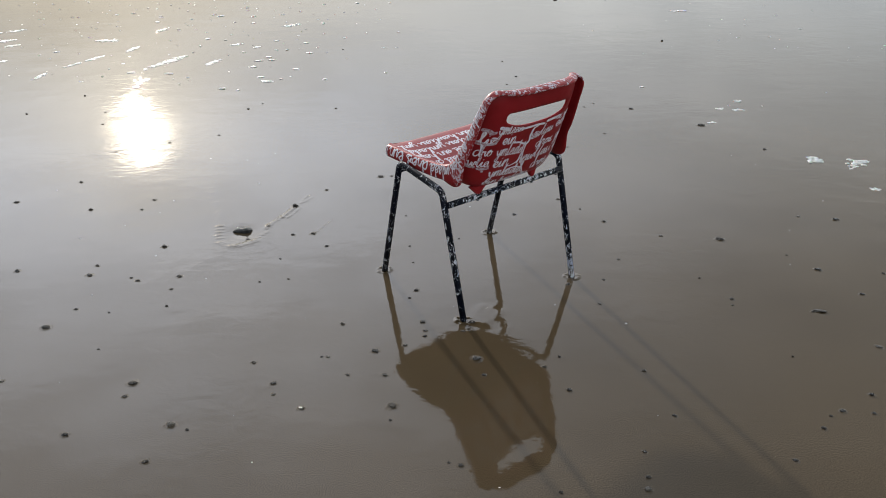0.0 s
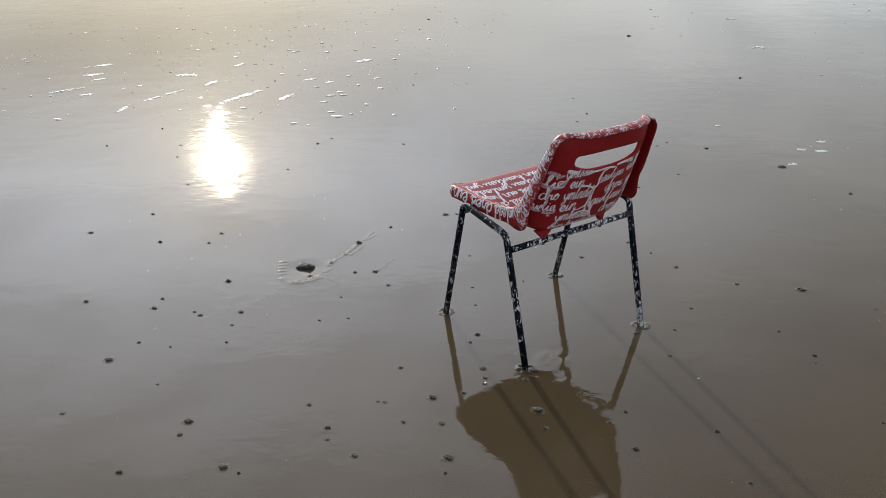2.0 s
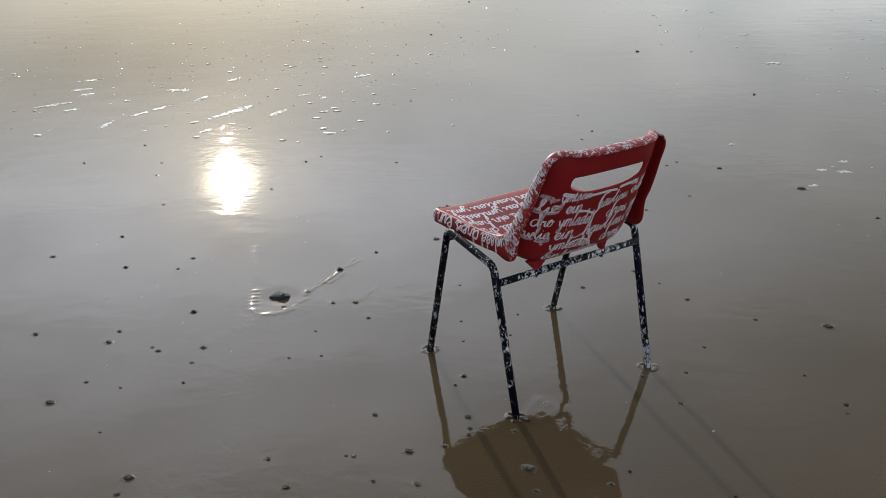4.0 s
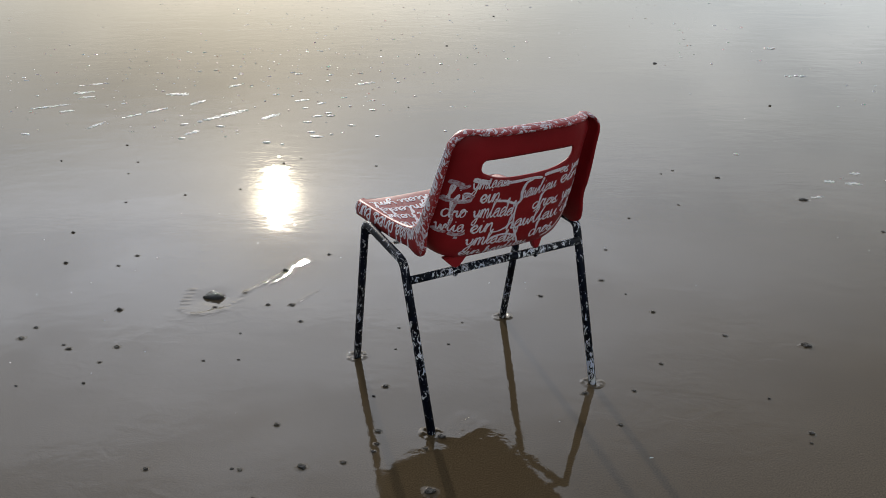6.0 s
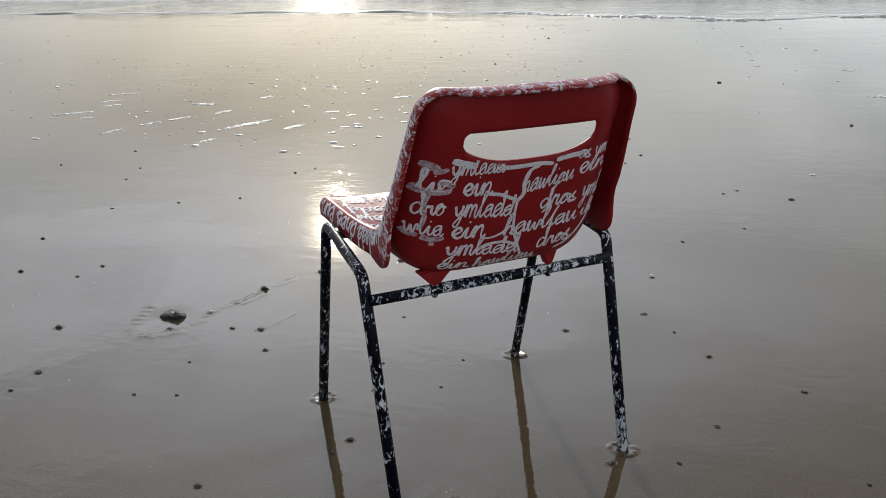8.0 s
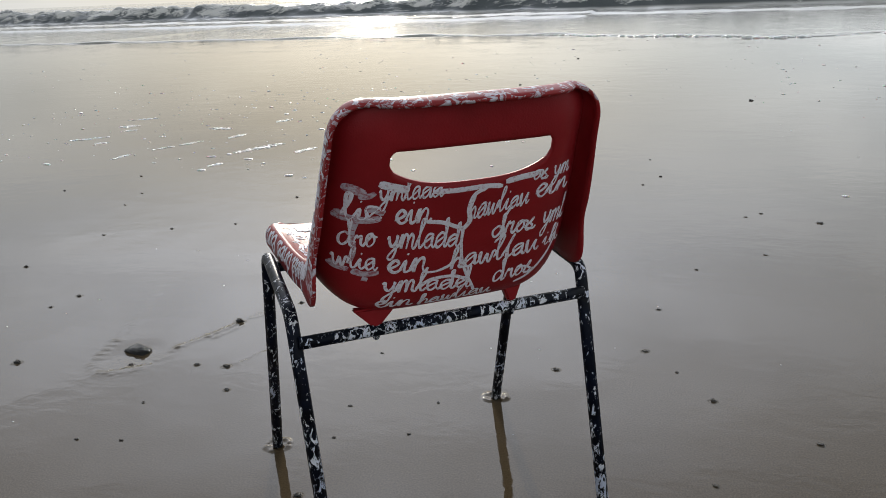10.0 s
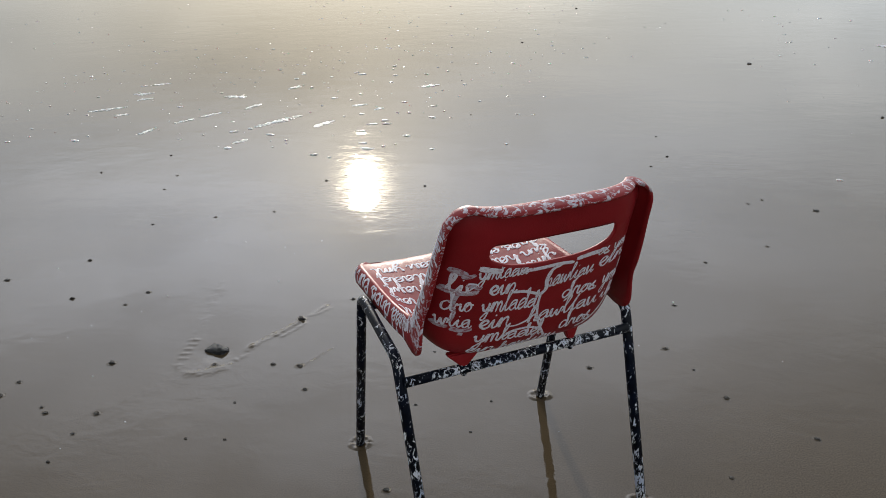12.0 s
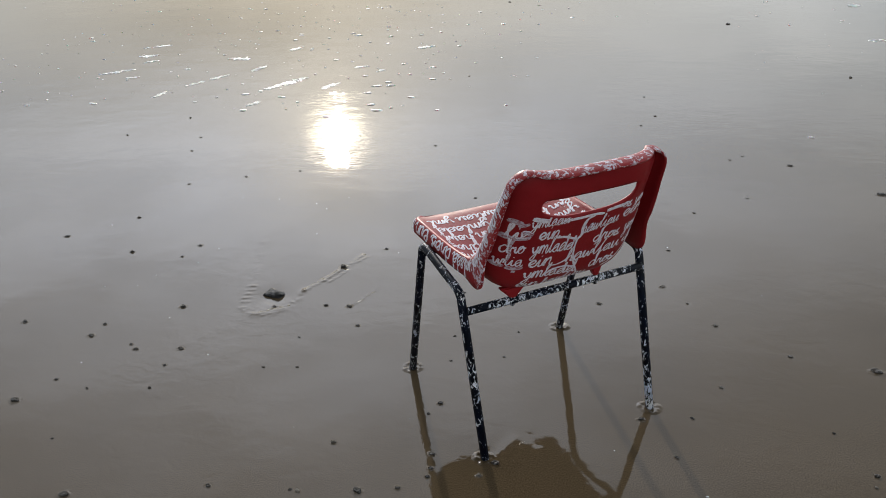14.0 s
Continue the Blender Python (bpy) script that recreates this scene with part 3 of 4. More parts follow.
def build_lettering(shell):
    def words(text, make, width):
        x = 0.0
        for word in text.split():
            strokes, w = word_strokes(word)
            moved = [[(a + x, b) for a, b in s] for s in strokes]
            ribbon(moved, make, width, "painted_word", shell, label="white handwritten word " + word)
            x += w + 0.55
    # back: word, from x to x, height of the line, letter size, rise
    for word, x0, x1, z0, size, rise in (
            ("ymladd", -0.134, -0.044, 0.617, 0.0165, 0.0), ("os", 0.096, 0.122, 0.622, 0.0150, 0.0), ("ym", 0.132, 0.168, 0.622, 0.0160, 0.0),
            ("ein", -0.112, -0.060, 0.580, 0.0220, -0.06), ("hawliau", -0.002, 0.096, 0.570, 0.0190, 0.16), ("ein", 0.106, 0.172, 0.592, 0.0185, 0.05),
            ("ymladd", -0.121, -0.008, 0.540, 0.0215, -0.10), ("dros", 0.044, 0.118, 0.534, 0.0200, 0.06), ("yml", 0.132, 0.182, 0.540, 0.0195, 0.0),
            ("ein", -0.119, -0.056, 0.498, 0.0215, -0.10), ("hawliau", -0.020, 0.134, 0.487, 0.0205, 0.06), ("i", 0.144, 0.156, 0.499, 0.0150, 0.0), ("h", 0.158, 0.180, 0.500, 0.0170, 0.0),
            ("ymladd", -0.122, 0.022, 0.462, 0.0185, -0.10), ("dros", 0.060, 0.130, 0.448, 0.0190, 0.10),
            ("ein", -0.128, -0.070, 0.433, 0.0125, -0.08), ("hawliau", -0.060, 0.062, 0.425, 0.0120, 0.02),
            ("liz", -0.178, -0.132, 0.590, 0.0190, -0.05), ("dro", -0.182, -0.136, 0.549, 0.0195, -0.10), ("wlia", -0.190, -0.134, 0.514, 0.0175, -0.18)):
        strokes, w = word_strokes(word)
        ribbon(strokes, on_back(x0, z0, size, rise, 0.08, (x1 - x0) / (w * size)), 0.128, "painted_word", shell, label="white handwritten word " + word)
    # runs and smears of paint between the lines
    plain = on_back(0, 0, 1.0, 0, 0.0)
    for line, w in (([(-0.066, 0.578), (-0.040, 0.573), (-0.020, 0.564), (-0.006, 0.556), (-0.005, 0.535), (0.000, 0.505), (0.010, 0.478), (0.024, 0.452), (0.030, 0.440)], 0.0034),
                    ([(-0.006, 0.556), (0.004, 0.570), (0.000, 0.590), (0.006, 0.612), (0.024, 0.620)], 0.0040),
                    ([(-0.134, 0.643), (-0.112, 0.636), (-0.094, 0.631)], 0.0062),
                    ([(-0.060, 0.624), (-0.020, 0.622), (0.020, 0.623), (0.048, 0.620)], 0.0040),
                    ([(0.052, 0.626), (0.078, 0.630), (0.104, 0.632)], 0.0050),
                    ([(0.070, 0.585), (0.060, 0.562), (0.064, 0.540), (0.052, 0.524)], 0.0026),
                    ([(0.086, 0.535), (0.078, 0.512), (0.080, 0.490)], 0.0026),
                    ([(0.176, 0.530), (0.168, 0.500), (0.150, 0.474), (0.124, 0.450), (0.100, 0.440)], 0.0028),
                    ([(-0.066, 0.462), (-0.046, 0.474), (-0.010, 0.474), (0.016, 0.462)], 0.0036),
                    ([(-0.060, 0.490), (-0.040, 0.488), (-0.018, 0.496), (-0.006, 0.508)], 0.0032)):
        ribbon([line], plain, w, "paint_run", shell, label="white paint run")
    for line, w in (([(-0.176, 0.640), (-0.162, 0.634), (-0.150, 0.628)], 0.0075), ([(-0.158, 0.626), (-0.146, 0.625), (-0.138, 0.630)], 0.0060),
                    ([(-0.186, 0.600), (-0.172, 0.592), (-0.154, 0.588), (-0.130, 0.590)], 0.0072), ([(-0.160, 0.588), (-0.166, 0.566), (-0.164, 0.540), (-0.170, 0.516)], 0.0050),
                    ([(-0.150, 0.606), (-0.138, 0.604), (-0.126, 0.598)], 0.0060), ([(-0.192, 0.520), (-0.184, 0.510), (-0.170, 0.506)], 0.0060),
                    ([(-0.166, 0.504), (-0.150, 0.498), (-0.130, 0.500)], 0.0062), ([(-0.152, 0.490), (-0.144, 0.488)], 0.0060)):
        ribbon([line], plain, w, "paint_smear", shell, SMEAR, "smeared white paint")
    # seat: lines that are read from in front, each stretched to the seat's width
    for k, text in enumerate(("dros ein hawliau yml", "ein hawliau ymladd", "ymladd dros ein hawl", "hawliau ymladd dros", "dros ein hawliau yml", "ymladd dros ein hawl", "ein hawliau ymladd")):
        made = [(word, *word_strokes(word)) for word in text.split()]
        total = sum(w for _, _, w in made) + 0.5 * (len(made) - 1)
        place, x = on_seat(0.196, 0.330 - 0.0425 * k, 0.0195, 0.388 / (total * 0.0195)), 0.0
        for word, strokes, w in made:
            ribbon([[(a + x, b) for a, b in line] for line in strokes], place, 0.135, "painted_word", shell, label="white handwritten word " + word)
            x += w + 0.5
    for side in (-1, 1):
        words("ymladd dros ein hawl", on_flange(side, 0.515, 0.0295, 0.021), 0.125)
        words("hawliau ein dros", on_flange(side, 0.93, 0.027, 0.022), 0.13)


def build_chair():
    chair = new("stacking_chair")
    tagged(chair, "red plastic chair with white handwriting and black tube legs, on sand", "chair")
    shell = build_shell(chair)
    build_lettering(shell)
    for s, name in ((-1, "left"), (1, "right")):
        front, rear = (((-0.2555, 0.372), (-0.2355, -0.078)) if s < 0 else ((0.2385, 0.369), (0.2440, -0.095)))
        path = rounded([(*front, -0.03), (s * 0.246, 0.251, 0.452), (s * 0.2495 + 0.002, 0.022, 0.427), (*rear, -0.03)], 0.030)
        part("side_frame", tube_mesh("side_frame", path, 0.0105, TUBE), chair, "bent black tube with white paint flecks")
    part("rear_crossbar", tube_mesh("rear_crossbar", [(-0.242, 0.001, 0.385), (0.247, 0.001, 0.384)], 0.0100, TUBE), chair)
    part("front_crossbar", tube_mesh("front_crossbar", [(-0.243, 0.255, 0.425), (0.243, 0.255, 0.425)], 0.0095, TUBE), chair)
    # moulded lugs by which the shell is fixed
    for x, y0, half in ((-0.122, 0.002, 0.036), (0.110, 0.004, 0.018)):
        verts, faces = [], []
        for y in (y0 - 0.009, y0 + 0.009):
            verts += [(x - half, y, 0.424), (x + half, y, 0.424), (x + 0.006, y, 0.393), (x - 0.006, y, 0.393)]
        faces = [(0, 1, 2, 3), (7, 6, 5, 4), (0, 4, 5, 1), (1, 5, 6, 2), (2, 6, 7, 3), (3, 7, 4, 0)]
        me = mesh_of("mounting_lug", verts, faces, RED, smooth=False)
        bm = bmesh.new()
        bm.from_mesh(me)
        bmesh.ops.bevel(bm, geom=list(bm.edges), offset=0.003, segments=2, affect="EDGES")
        bm.to_mesh(me)
        bm.free()
        part("mounting_lug", me, chair)
    # bolt heads under the crossbar, below the lugs
    for x in (-0.122, 0.110):
        bm = bmesh.new()
        bmesh.ops.create_cone(bm, segments=12, radius1=0.0045, radius2=0.0070, depth=0.007, cap_ends=True)
        bmesh.ops.bevel(bm, geom=list(bm.edges), offset=0.001, segments=2, affect="EDGES")
        bmesh.ops.translate(bm, verts=bm.verts, vec=(x, 0.001, 0.3725))
        me = bpy.data.meshes.new("bolt")
        bm.to_mesh(me)
        bm.free()
        me.materials.append(TUBE)
        part("bolt", me, chair, "dark bolt head under the crossbar")
    chair.matrix_world = pose(0.2045, 2.284, 0, 0, 0, 38.07)
    return chair


chair = build_chair()


# ---- sand collars round the feet ----
def sand_collar(x, y, seed):
    """A low uneven rim of sand pushed up round a leg."""
    verts, faces, n = [], [], 40
    radii = (0.009, 0.0125, 0.016, 0.0195, 0.023, 0.027, 0.032, 0.038)
    for r in radii:
        for i in range(n):
            a = math.tau * i / n
            c, q = math.cos(a), math.sin(a)
            rim = 0.021 + 0.006 * noise.noise((c * 1.2, q * 1.2, seed))
            lump_up = 0.45 + 0.9 * noise.noise((c * 1.6, q * 1.6, seed + 5)) + 0.5 * noise.noise((c * r * 190, q * r * 190, seed + 2))
            z = 0.0052 * max(0.0, lump_up) * math.exp(-((r - rim) / 0.006) ** 2) - 0.0004 * (r > 0.03)
            verts.append((r * c * 1.15, r * q, z))
    for k in range(len(radii) - 1):
        for i in range(n):
            a, b = k * n + i, k * n + (i + 1) % n
            faces.append((a, a + n, b + n, b))
    ob = new("sand_collar", mesh_of("sand_collar", verts, faces, SAND))
    ob.matrix_world = pose(x, y, 0)
    ob.parent = ground
    return ob


turn = pose(0.2045, 2.284, 0, 0, 0, 38.07)
for seed, (fx, fy) in enumerate(((-0.255, 0.366), (0.239, 0.363), (-0.236, -0.073), (0.244, -0.089))):
    foot = turn @ Vector((fx, fy, 0))
    sand_collar(foot.x, foot.y, seed * 3.7)


# ---- rock and pebbles ----
def lump(name, seed, flat, material, rugged=0.35, level=3):
    bm = bmesh.new()
    bmesh.ops.create_icosphere(bm, subdivisions=level, radius=0.5)
    for v in bm.verts:
        p = v.co.normalized()
        k = 1 + rugged * noise.noise(p * 1.1 + Vector((seed, 0, 0))) + 0.4 * rugged * noise.noise(p * 2.7 + Vector((0, seed, 0)))
        v.co = Vector((p.x * 0.5 * k, p.y * 0.36 * k, p.z * flat * k))
    me = bpy.data.meshes.new(name)
    bm.to_mesh(me)
    bm.free()
    me.materials.append(material)
    me.polygons.foreach_set("use_smooth", [True] * len(me.polygons))
    return me


rock = new("rock", lump("rock", 9.6, 0.30, ROCK, 0.5, 4))
rock.matrix_world = pose(*ROCK_AT, -0.0065, 6, -5, -8) @ Matrix.Scale(0.070, 4)
tagged(rock, "dark wet fist-sized rock in a scoured hollow in the sand", "rock")

def water_rim(n=20):
    """The lip of water and fine sand that climbs a stone's foot, for a stone of length 1."""
    verts, faces = [], []
    profile = ((0.30, 0.055), (0.45, 0.045), (0.54, 0.026), (0.66, 0.010), (0.84, 0.003), (1.00, -0.010))
    for r, z in profile:
        for i in range(n):
            a = math.tau * i / n
            c, q = math.cos(a), math.sin(a)
            k = 1 + 0.16 * noise.noise((c, q, 3.3))
            verts.append((r * k * c, r * k * q * 0.82, z))
    for k in range(len(profile) - 1):
        for i in range(n):
            a, b = k * n + i, k * n + (i + 1) % n
            faces.append((a, a + n, b + n, b))
    return mesh_of("sand_rim", verts, faces, SAND)


RIM = water_rim()
STONES = [lump("pebble", 11.3 + 5.1 * k, 0.15 + 0.03 * k, PEBBLE, 0.45, 3) for k in range(5)]
strew = random.Random(3)


def pebbles(places):
    """Places: x, y in metres and the length in millimetres."""
    for x, y, mm in places:
        ob = new("pebble", strew.choice(STONES))
        size = max(mm, 9) / 1000 * 0.86
        ob.matrix_world = pose(x, y, size * 0.08, strew.uniform(-8, 8), strew.uniform(-8, 8), strew.uniform(-35, 25)) @ Matrix.Scale(size, 4)
        if mm > 12 and y < 5:
            rim = new("sand_rim", RIM)
            rim.matrix_world = pose(x, y, 0, 0, 0, strew.uniform(-40, 40)) @ Matrix.Scale(size, 4)
            rim.parent = ground
        tagged(ob, "small dark wet pebble half sunk in the sand", "pebble", "pebbles on the sand")


pebbles(((-1.88, 3.02, 23), (-1.52, 2.94, 19), (-1.28, 3.04, 19), (-1.3, 2.94, 13), (-1.69, 3.24, 17), (-0.65, 2.97, 30), (-0.54, 3.14, 15), (-0.61, 2.7, 16),
         (-0.53, 2.71, 23), (-0.46, 2.6, 15), (-1.09, 2.6, 23), (-0.78, 2.66, 14), (-0.31, 3.29, 27), (-0.26, 3.3, 16), (-1.57, 2.41, 21), (-1.29, 2.45, 16),
         (-1.29, 2.38, 25), (-1.13, 2.36, 13), (-1.1, 2.34, 20), (-0.96, 2.37, 22), (-0.96, 2.28, 13), (-1.24, 2.15, 13), (-1.29, 2.04, 31), (-0.62, 2.5, 11)))
pebbles(((-0.66, 2.33, 12), (-0.33, 2.06, 17), (-0.21, 1.91, 25), (-0.1, 2.27, 18), (-0.07, 2.07, 19), (-0.06, 2.02, 15), (-0.06, 1.99, 13), (-0.12, 1.94, 16),
         (-0.57, 1.85, 16), (-0.49, 1.75, 19), (-0.48, 1.7, 13), (-0.37, 1.88, 11), (-0.35, 1.88, 14), (-0.28, 1.79, 14), (-0.17, 1.79, 19), (-0.14, 1.65, 31),
         (-0.14, 1.59, 11), (-0.9, 1.75, 29), (-0.9, 1.69, 16), (-0.39, 1.64, 20), (-0.73, 1.57, 27), (-1, 1.53, 22), (-0.75, 1.43, 21), (-1.29, 1.76, 15)))
pebbles(((0.06, 2.02, 15), (0.1, 1.87, 31), (0.12, 1.79, 15), (0.02, 1.43, 10), (0.05, 1.42, 16), (0.43, 2.31, 20), (0.56, 2.34, 14), (0.64, 2.49, 13),
         (0.52, 2.18, 14), (0.3, 1.83, 15), (0.35, 1.88, 12), (0.36, 1.72, 17), (0.59, 1.81, 14), (0.63, 1.61, 15), (0.52, 1.47, 14), (0.51, 1.38, 15),
         (0.5, 1.34, 21), (0.89, 1.44, 16), (1.01, 1.56, 15), (1.05, 1.61, 12), (1.09, 1.63, 19), (1.2, 1.7, 18), (1.17, 1.62, 13), (1.33, 1.93, 22), (0.09, 2.07, 24)))
pebbles(((1.34, 2.41, 25), (1.21, 2.13, 14), (1.42, 2.24, 20), (0.97, 2.21, 16), (0.96, 2.17, 10), (1.56, 2.38, 14), (1.06, 2.65, 35), (1.58, 2.82, 26),
         (1.04, 4.28, 27), (0.78, 4.32, 14), (0.28, 2.88, 19), (0.64, 2.81, 17), (0.48, 3.03, 20), (1.57, 3.62, 18), (0.82, 3.86, 15), (-0.56, 2.35, 11),
         (-0.14, 2.6, 12), (-0.12, 2.47, 10), (-1.92, 4.06, 17), (-2.44, 4.25, 16), (-1.45, 3.76, 15), (0.43, 4.97, 17), (0.36, 5.35, 12), (0.5, 3.31, 15)))
pebbles(((1.44, 2.85, 13), (-1.12, 2.13, 11), (-0.94, 2.17, 12), (-1.07, 1.92, 10), (-0.8, 5.73, 18), (1.27, 2.52, 10), (0.9, 2.35, 10), (1.05, 1.88, 10),
         (0.29, 1.33, 13), (-0.68, 1.55, 12), (0.84, 4.38, 15), (0.36, 4.79, 15), (-1.22, 3.87, 14), (-0.17, 2.87, 11), (0.05, 2.66, 9), (-0.31, 3.68, 15),
         (-1.99, 4.27, 16), (-2.25, 4.6, 15), (-1.68, 3.63, 14), (-0.66, 4.32, 15), (1.6, 5.93, 24), (-0.12, 2.22, 12)))
pebbles(((1.36, 3.985, 44), (-1.17, 4.32, 17), (-1.11, 4.42, 13), (0.56, 2.93, 10), (0.84, 2.68, 16), (0.03, 2.52, 10), (-0.88, 11.45, 38), (-1.04, 8.66, 34), (0.98, 7.61, 43), (0.6, 3.67, 15)))

razor = new("shell_fragment", lump("shell_fragment", 2.2, 0.10, PEBBLE, 0.2, 3))
razor.matrix_world = pose(1.232, 2.132, 0.003, 0, 0, -12) @ Matrix.Diagonal((0.044, 0.022, 0.03, 1))
tagged(razor, "long thin grey shell fragment flat on the sand", "shell")


# ---- foam ----
def blob(verts, faces, x, y, r, long, turn_by, high, rnd, sides=8):
    """One flat lump of froth, added to the lists."""
    base, ct, st = len(verts), math.cos(turn_by), math.sin(turn_by)
    ring = [r * (1 + 0.35 * rnd.uniform(-1, 1)) for _ in range(sides)]
    for scale, z in ((1.0, -0.001), (0.86, high * 0.55), (0.5, high * 0.95)):
        for k in range(sides):
            a = math.tau * k / sides
            ex, ey = ring[k] * scale * math.cos(a) * long, ring[k] * scale * math.sin(a)
            verts.append((x + ex * ct - ey * st, y + ex * st + ey * ct, z * rnd.uniform(0.8, 1.2)))
    verts.append((x, y, high))
    for lay in (0, 1):
        for k in range(sides):
            j = (k + 1) % sides
            a = base + lay * sides
            faces.append((a + k, a + j, a + sides + j, a + sides + k))
    a = base + 2 * sides
    for k in range(sides):
        faces.append((a + k, a + (k + 1) % sides, base + 3 * sides))


def foam_streak(points, width, seed, name="foam_streak"):
    """A broken band of froth: many small lumps along the points."""
    rnd = random.Random(int(seed * 100) + 17)
    path = spline(points, 14) if len(points) > 2 else np.linspace(points[0], points[1], 24)
    length = float(np.sum(np.hypot(*np.diff(path, axis=0).T)))
    verts, faces = [], []
    small = max(0.006, width * 0.42)
    for _ in range(int(30 + 3.4 * length / small)):
        k = rnd.random()
        if noise.noise((k * length * 9, seed, 1)) < -0.28:
            continue
        p = path[int(k * (len(path) - 1))]
        taper = math.sin(math.pi * (0.08 + 0.84 * k)) ** 0.6
        sway = width * 0.6 * noise.noise((k * length * 5, seed, 4))
        r = small * rnd.uniform(0.35, 1.0) * (0.5 + 0.5 * taper)
        blob(verts, faces, p[0] + rnd.gauss(0, 0.45) * width * taper + sway, p[1] + rnd.gauss(0, 0.6) * width * taper + sway, r,
             rnd.uniform(1.0, 1.7), rnd.uniform(-0.4, 0.4), min(0.006 if width < 0.1 else 0.04, 0.5 * r) * rnd.uniform(0.5, 1.1), rnd)
    ob = new(name, mesh_of(name, verts, faces, FOAM))
    return tagged(ob, "thin broken streak of white sea foam on the wet sand", "foam", kind="stuff")


for seed, (pts, w) in enumerate((
        (((-3.54, 5.50), (-3.35, 5.67)), 0.020), (((-3.26, 5.43), (-3.18, 5.47)), 0.018), (((-3.72, 6.35), (-3.55, 6.50)), 0.022), (((-3.58, 6.07), (-3.42, 6.13)), 0.022),
        (((-3.49, 5.86), (-3.33, 5.96)), 0.020), (((-3.02, 5.63), (-2.92, 5.73)), 0.020), (((-2.75, 4.98), (-2.74, 5.16)), 0.018), (((-2.68, 5.28), (-2.53, 5.60)), 0.018),
        (((-2.77, 6.07), (-2.61, 6.06)), 0.024), (((-2.41, 5.71), (-2.37, 5.87)), 0.020), (((-2.07, 5.27), (-1.91, 5.59)), 0.026), (((-2.41, 6.41), (-2.33, 6.51)), 0.026),
        (((-1.70, 5.31), (-1.64, 5.47)), 0.020), (((-2.02, 4.88), (-1.98, 4.97)), 0.018), (((-1.40, 6.53), (-1.28, 6.63)), 0.026),
        (((-1.67, 5.89), (-1.58, 5.95)), 0.016), (((-1.48, 5.80), (-1.44, 5.84)), 0.016), (((1.94, 7.02), (2.06, 7.05)), 0.034), (((2.06, 8.48), (2.14, 8.51)), 0.030),
        (((1.67, 4.41), (1.74, 4.40), (1.80, 4.30)), 0.015), (((1.61, 4.25), (1.67, 4.24)), 0.012), (((1.41, 4.02), (1.44, 4.03)), 0.012),
        (((1.52, 4.27), (1.56, 4.27)), 0.010), (((1.74, 3.48), (1.78, 3.48)), 0.030), (((1.88, 3.36), (1.93, 3.43), (2.00, 3.45)), 0.026), (((1.86, 3.12), (1.90, 3.12)), 0.012))):
    foam_streak(pts, w * 1.15, seed * 2.3)


def foam_flecks(name, count, box, size, seed):
    """Loose bubbles and flecks of froth."""
    rnd = random.Random(seed)
    verts, faces = [], []
    x0, x1, y0, y1 = box
    made = 0
    while made < count:
        x, y = rnd.uniform(x0, x1), rnd.uniform(y0, y1)
        if noise.noise((x * 0.55, y * 0.4, seed)) < rnd.uniform(-0.5, 0.45):
            continue
        made += 1
        r = size * rnd.uniform(0.4, 1.0) ** 1.6 * (1.7 if rnd.random() < 0.08 else 1)
        blob(verts, faces, x, y, r * 0.8, rnd.uniform(1.0, 2.6), rnd.uniform(-0.3, 0.5), min(0.006, r * rnd.uniform(0.25, 0.5)), rnd, 7)
    ob = new(name, mesh_of(name, verts, faces, FOAM))
    return tagged(ob, "scattered flecks and bubbles of white sea foam", "foam", kind="stuff")


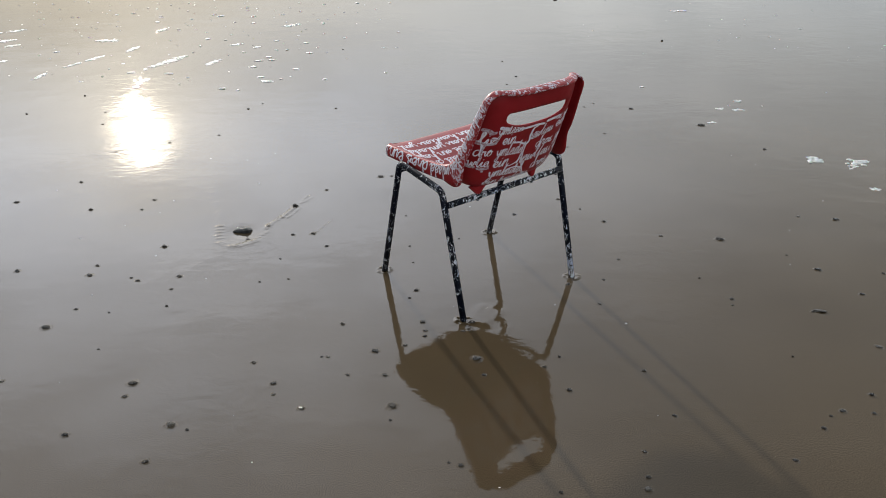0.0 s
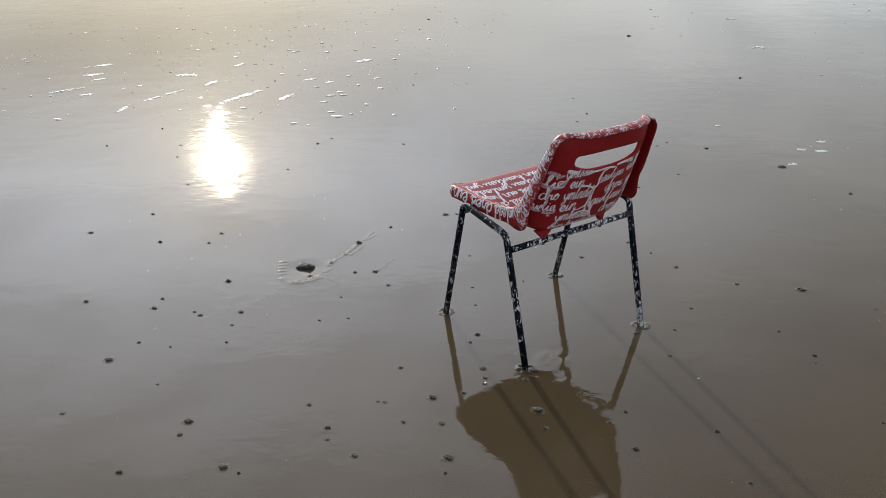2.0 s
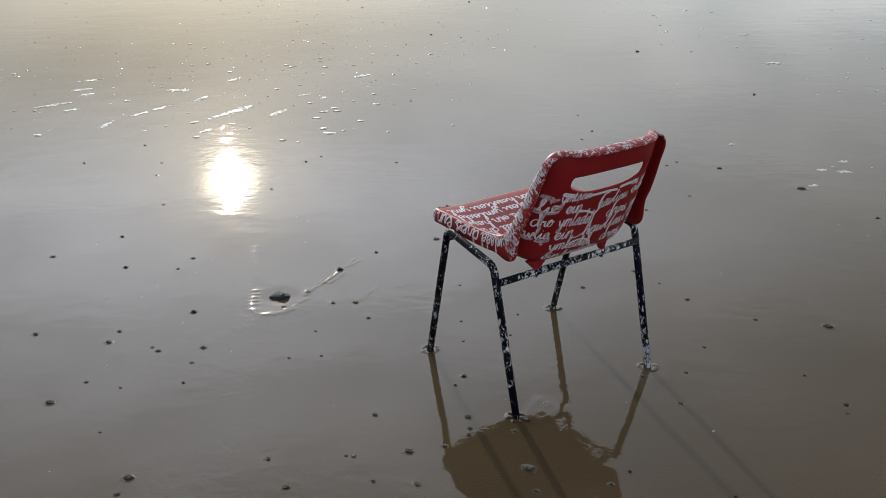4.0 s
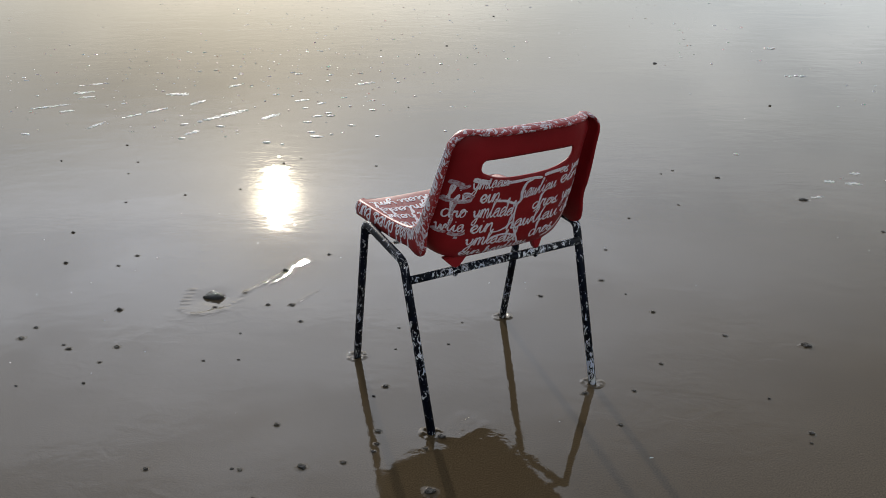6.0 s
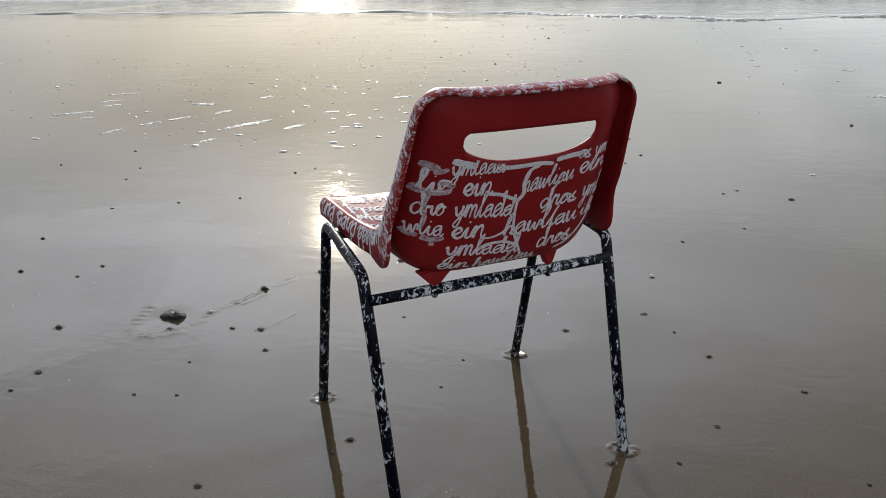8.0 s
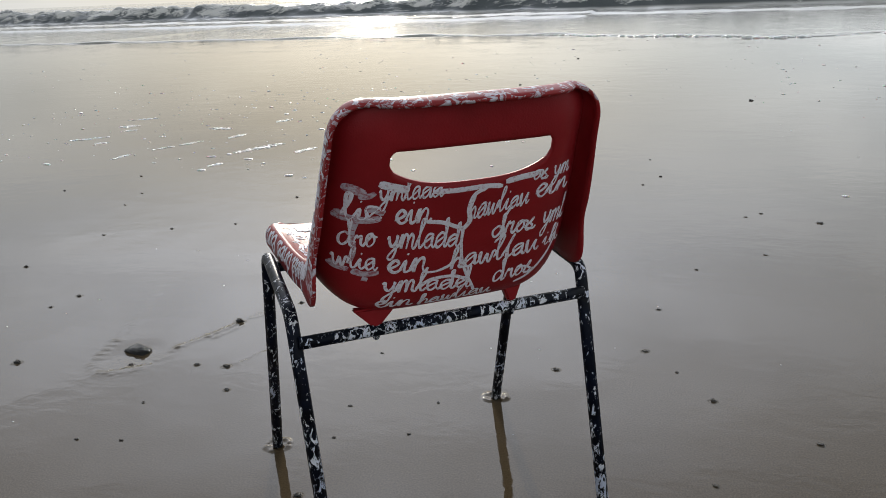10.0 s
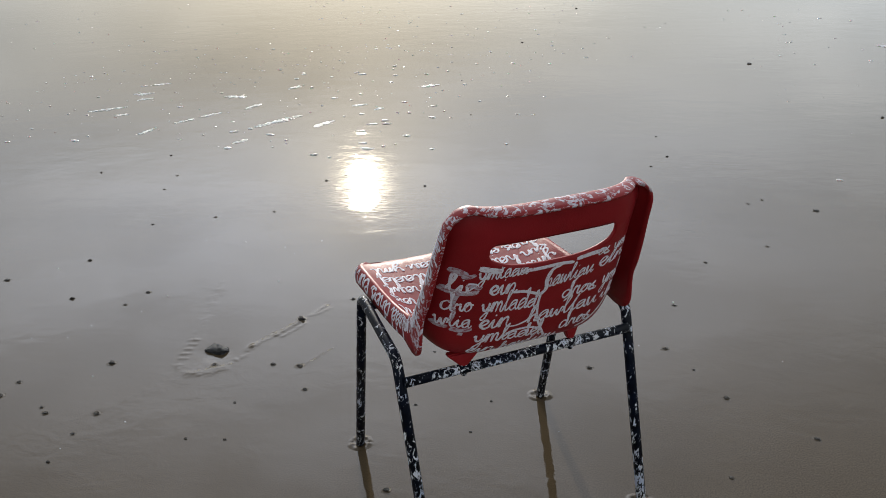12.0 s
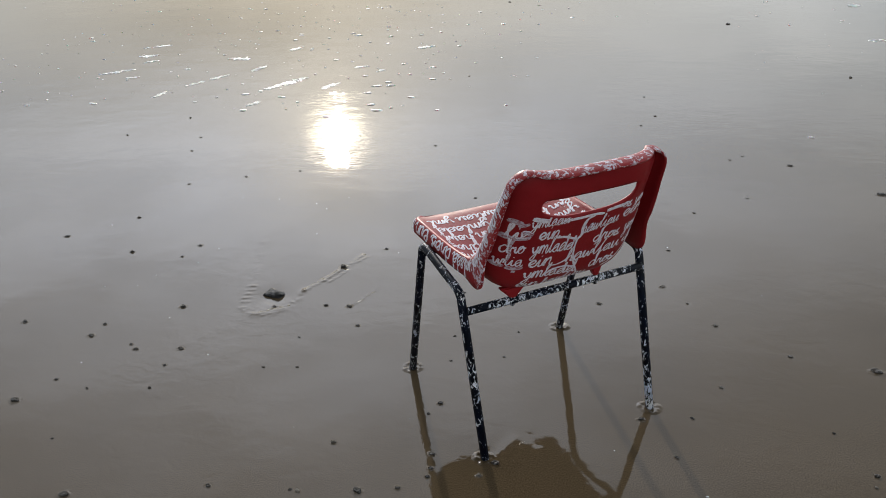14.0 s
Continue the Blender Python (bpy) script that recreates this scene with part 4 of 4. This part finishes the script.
foam_flecks("foam_flecks", 260, (-4.8, -0.4, 4.8, 8.6), 0.010, 1)
foam_flecks("foam_flecks", 60, (1.0, 3.6, 3.2, 8.5), 0.007, 2)
foam_flecks("foam_flecks", 70, (-4.6, -1.0, 4.6, 7.2), 0.021, 11)
foam_flecks("foam_flecks", 150, (-4.2, -1.2, 6.0, 12.0), 0.009, 4)
foam_flecks("foam_flecks", 600, (-9, 8, 7.5, 15.5), 0.011, 5)
foam_flecks("foam_flecks", 60, (-1.8, 1.8, 1.2, 3.6), 0.0028, 8)


# ---- froth along the edge of the swash ----
def swash_froth(x0, x1, width, seed):
    xs = np.arange(x0, x1, 0.12)
    return foam_streak([(x, float(sea_edge(x)) + 0.02) for x in xs], width, seed, "swash_froth")


for seed, (x0, x1, w) in enumerate(((-9.0, -6.4, 0.03), (-5.6, -3.4, 0.025), (-2.6, -0.9, 0.11), (-0.7, 0.9, 0.15), (1.0, 2.3, 0.17), (2.6, 3.2, 0.08), (3.4, 5.2, 0.16), (5.6, 9.0, 0.14))):
    tagged(swash_froth(x0, x1, w, 40 + seed * 3.1), "line of white froth along the edge of the swash", "foam", kind="stuff")


# ---- grainy tails of sand behind the stones ----
def sand_tail(a, b, width, grains, seed):
    """Coarse wet grains left in a tapering band; their pale colour stands for sun glints."""
    rnd = random.Random(int(seed * 10) + 5)
    a, b = np.array(a), np.array(b)
    d = (b - a) / np.hypot(*(b - a))
    verts, faces = [], []
    for _ in range(grains):
        k = rnd.random() ** 0.8
        w = width * math.sin(math.pi * (0.08 + 0.86 * k)) ** 0.7
        p = a + (b - a) * k + np.array((-d[1], d[0])) * (max(-1.0, min(1.0, rnd.gauss(0, 0.5))) * w + width * 0.5 * noise.noise((k * 4, seed, 2)))
        r = rnd.uniform(0.0008, 0.0021)
        blob(verts, faces, p[0], p[1], r, rnd.uniform(1, 1.8), math.atan2(d[1], d[0]) + rnd.uniform(-0.4, 0.4), 0.32 * r, rnd, 6)
    ob = new("sand_tail", mesh_of("sand_tail", verts, faces, GLINT_SAND))
    ob.parent = ground
    return tagged(ob, "band of coarse wet sand grains, coloured pale for sun glints", kind="stuff")


for seed, (a, b, w, grains) in enumerate((((-0.725, 2.785), (-0.655, 2.955), 0.013, 260), ((-0.637, 3.00), (-0.605, 3.09), 0.006, 60), ((-0.825, 2.612), (-0.735, 2.680), 0.007, 60),
                                          ((-0.515, 2.73), (-0.475, 2.83), 0.004, 40), ((0.098, 2.085), (0.150, 2.165), 0.009, 60))):
    sand_tail(a, b, w, grains, seed * 1.9)
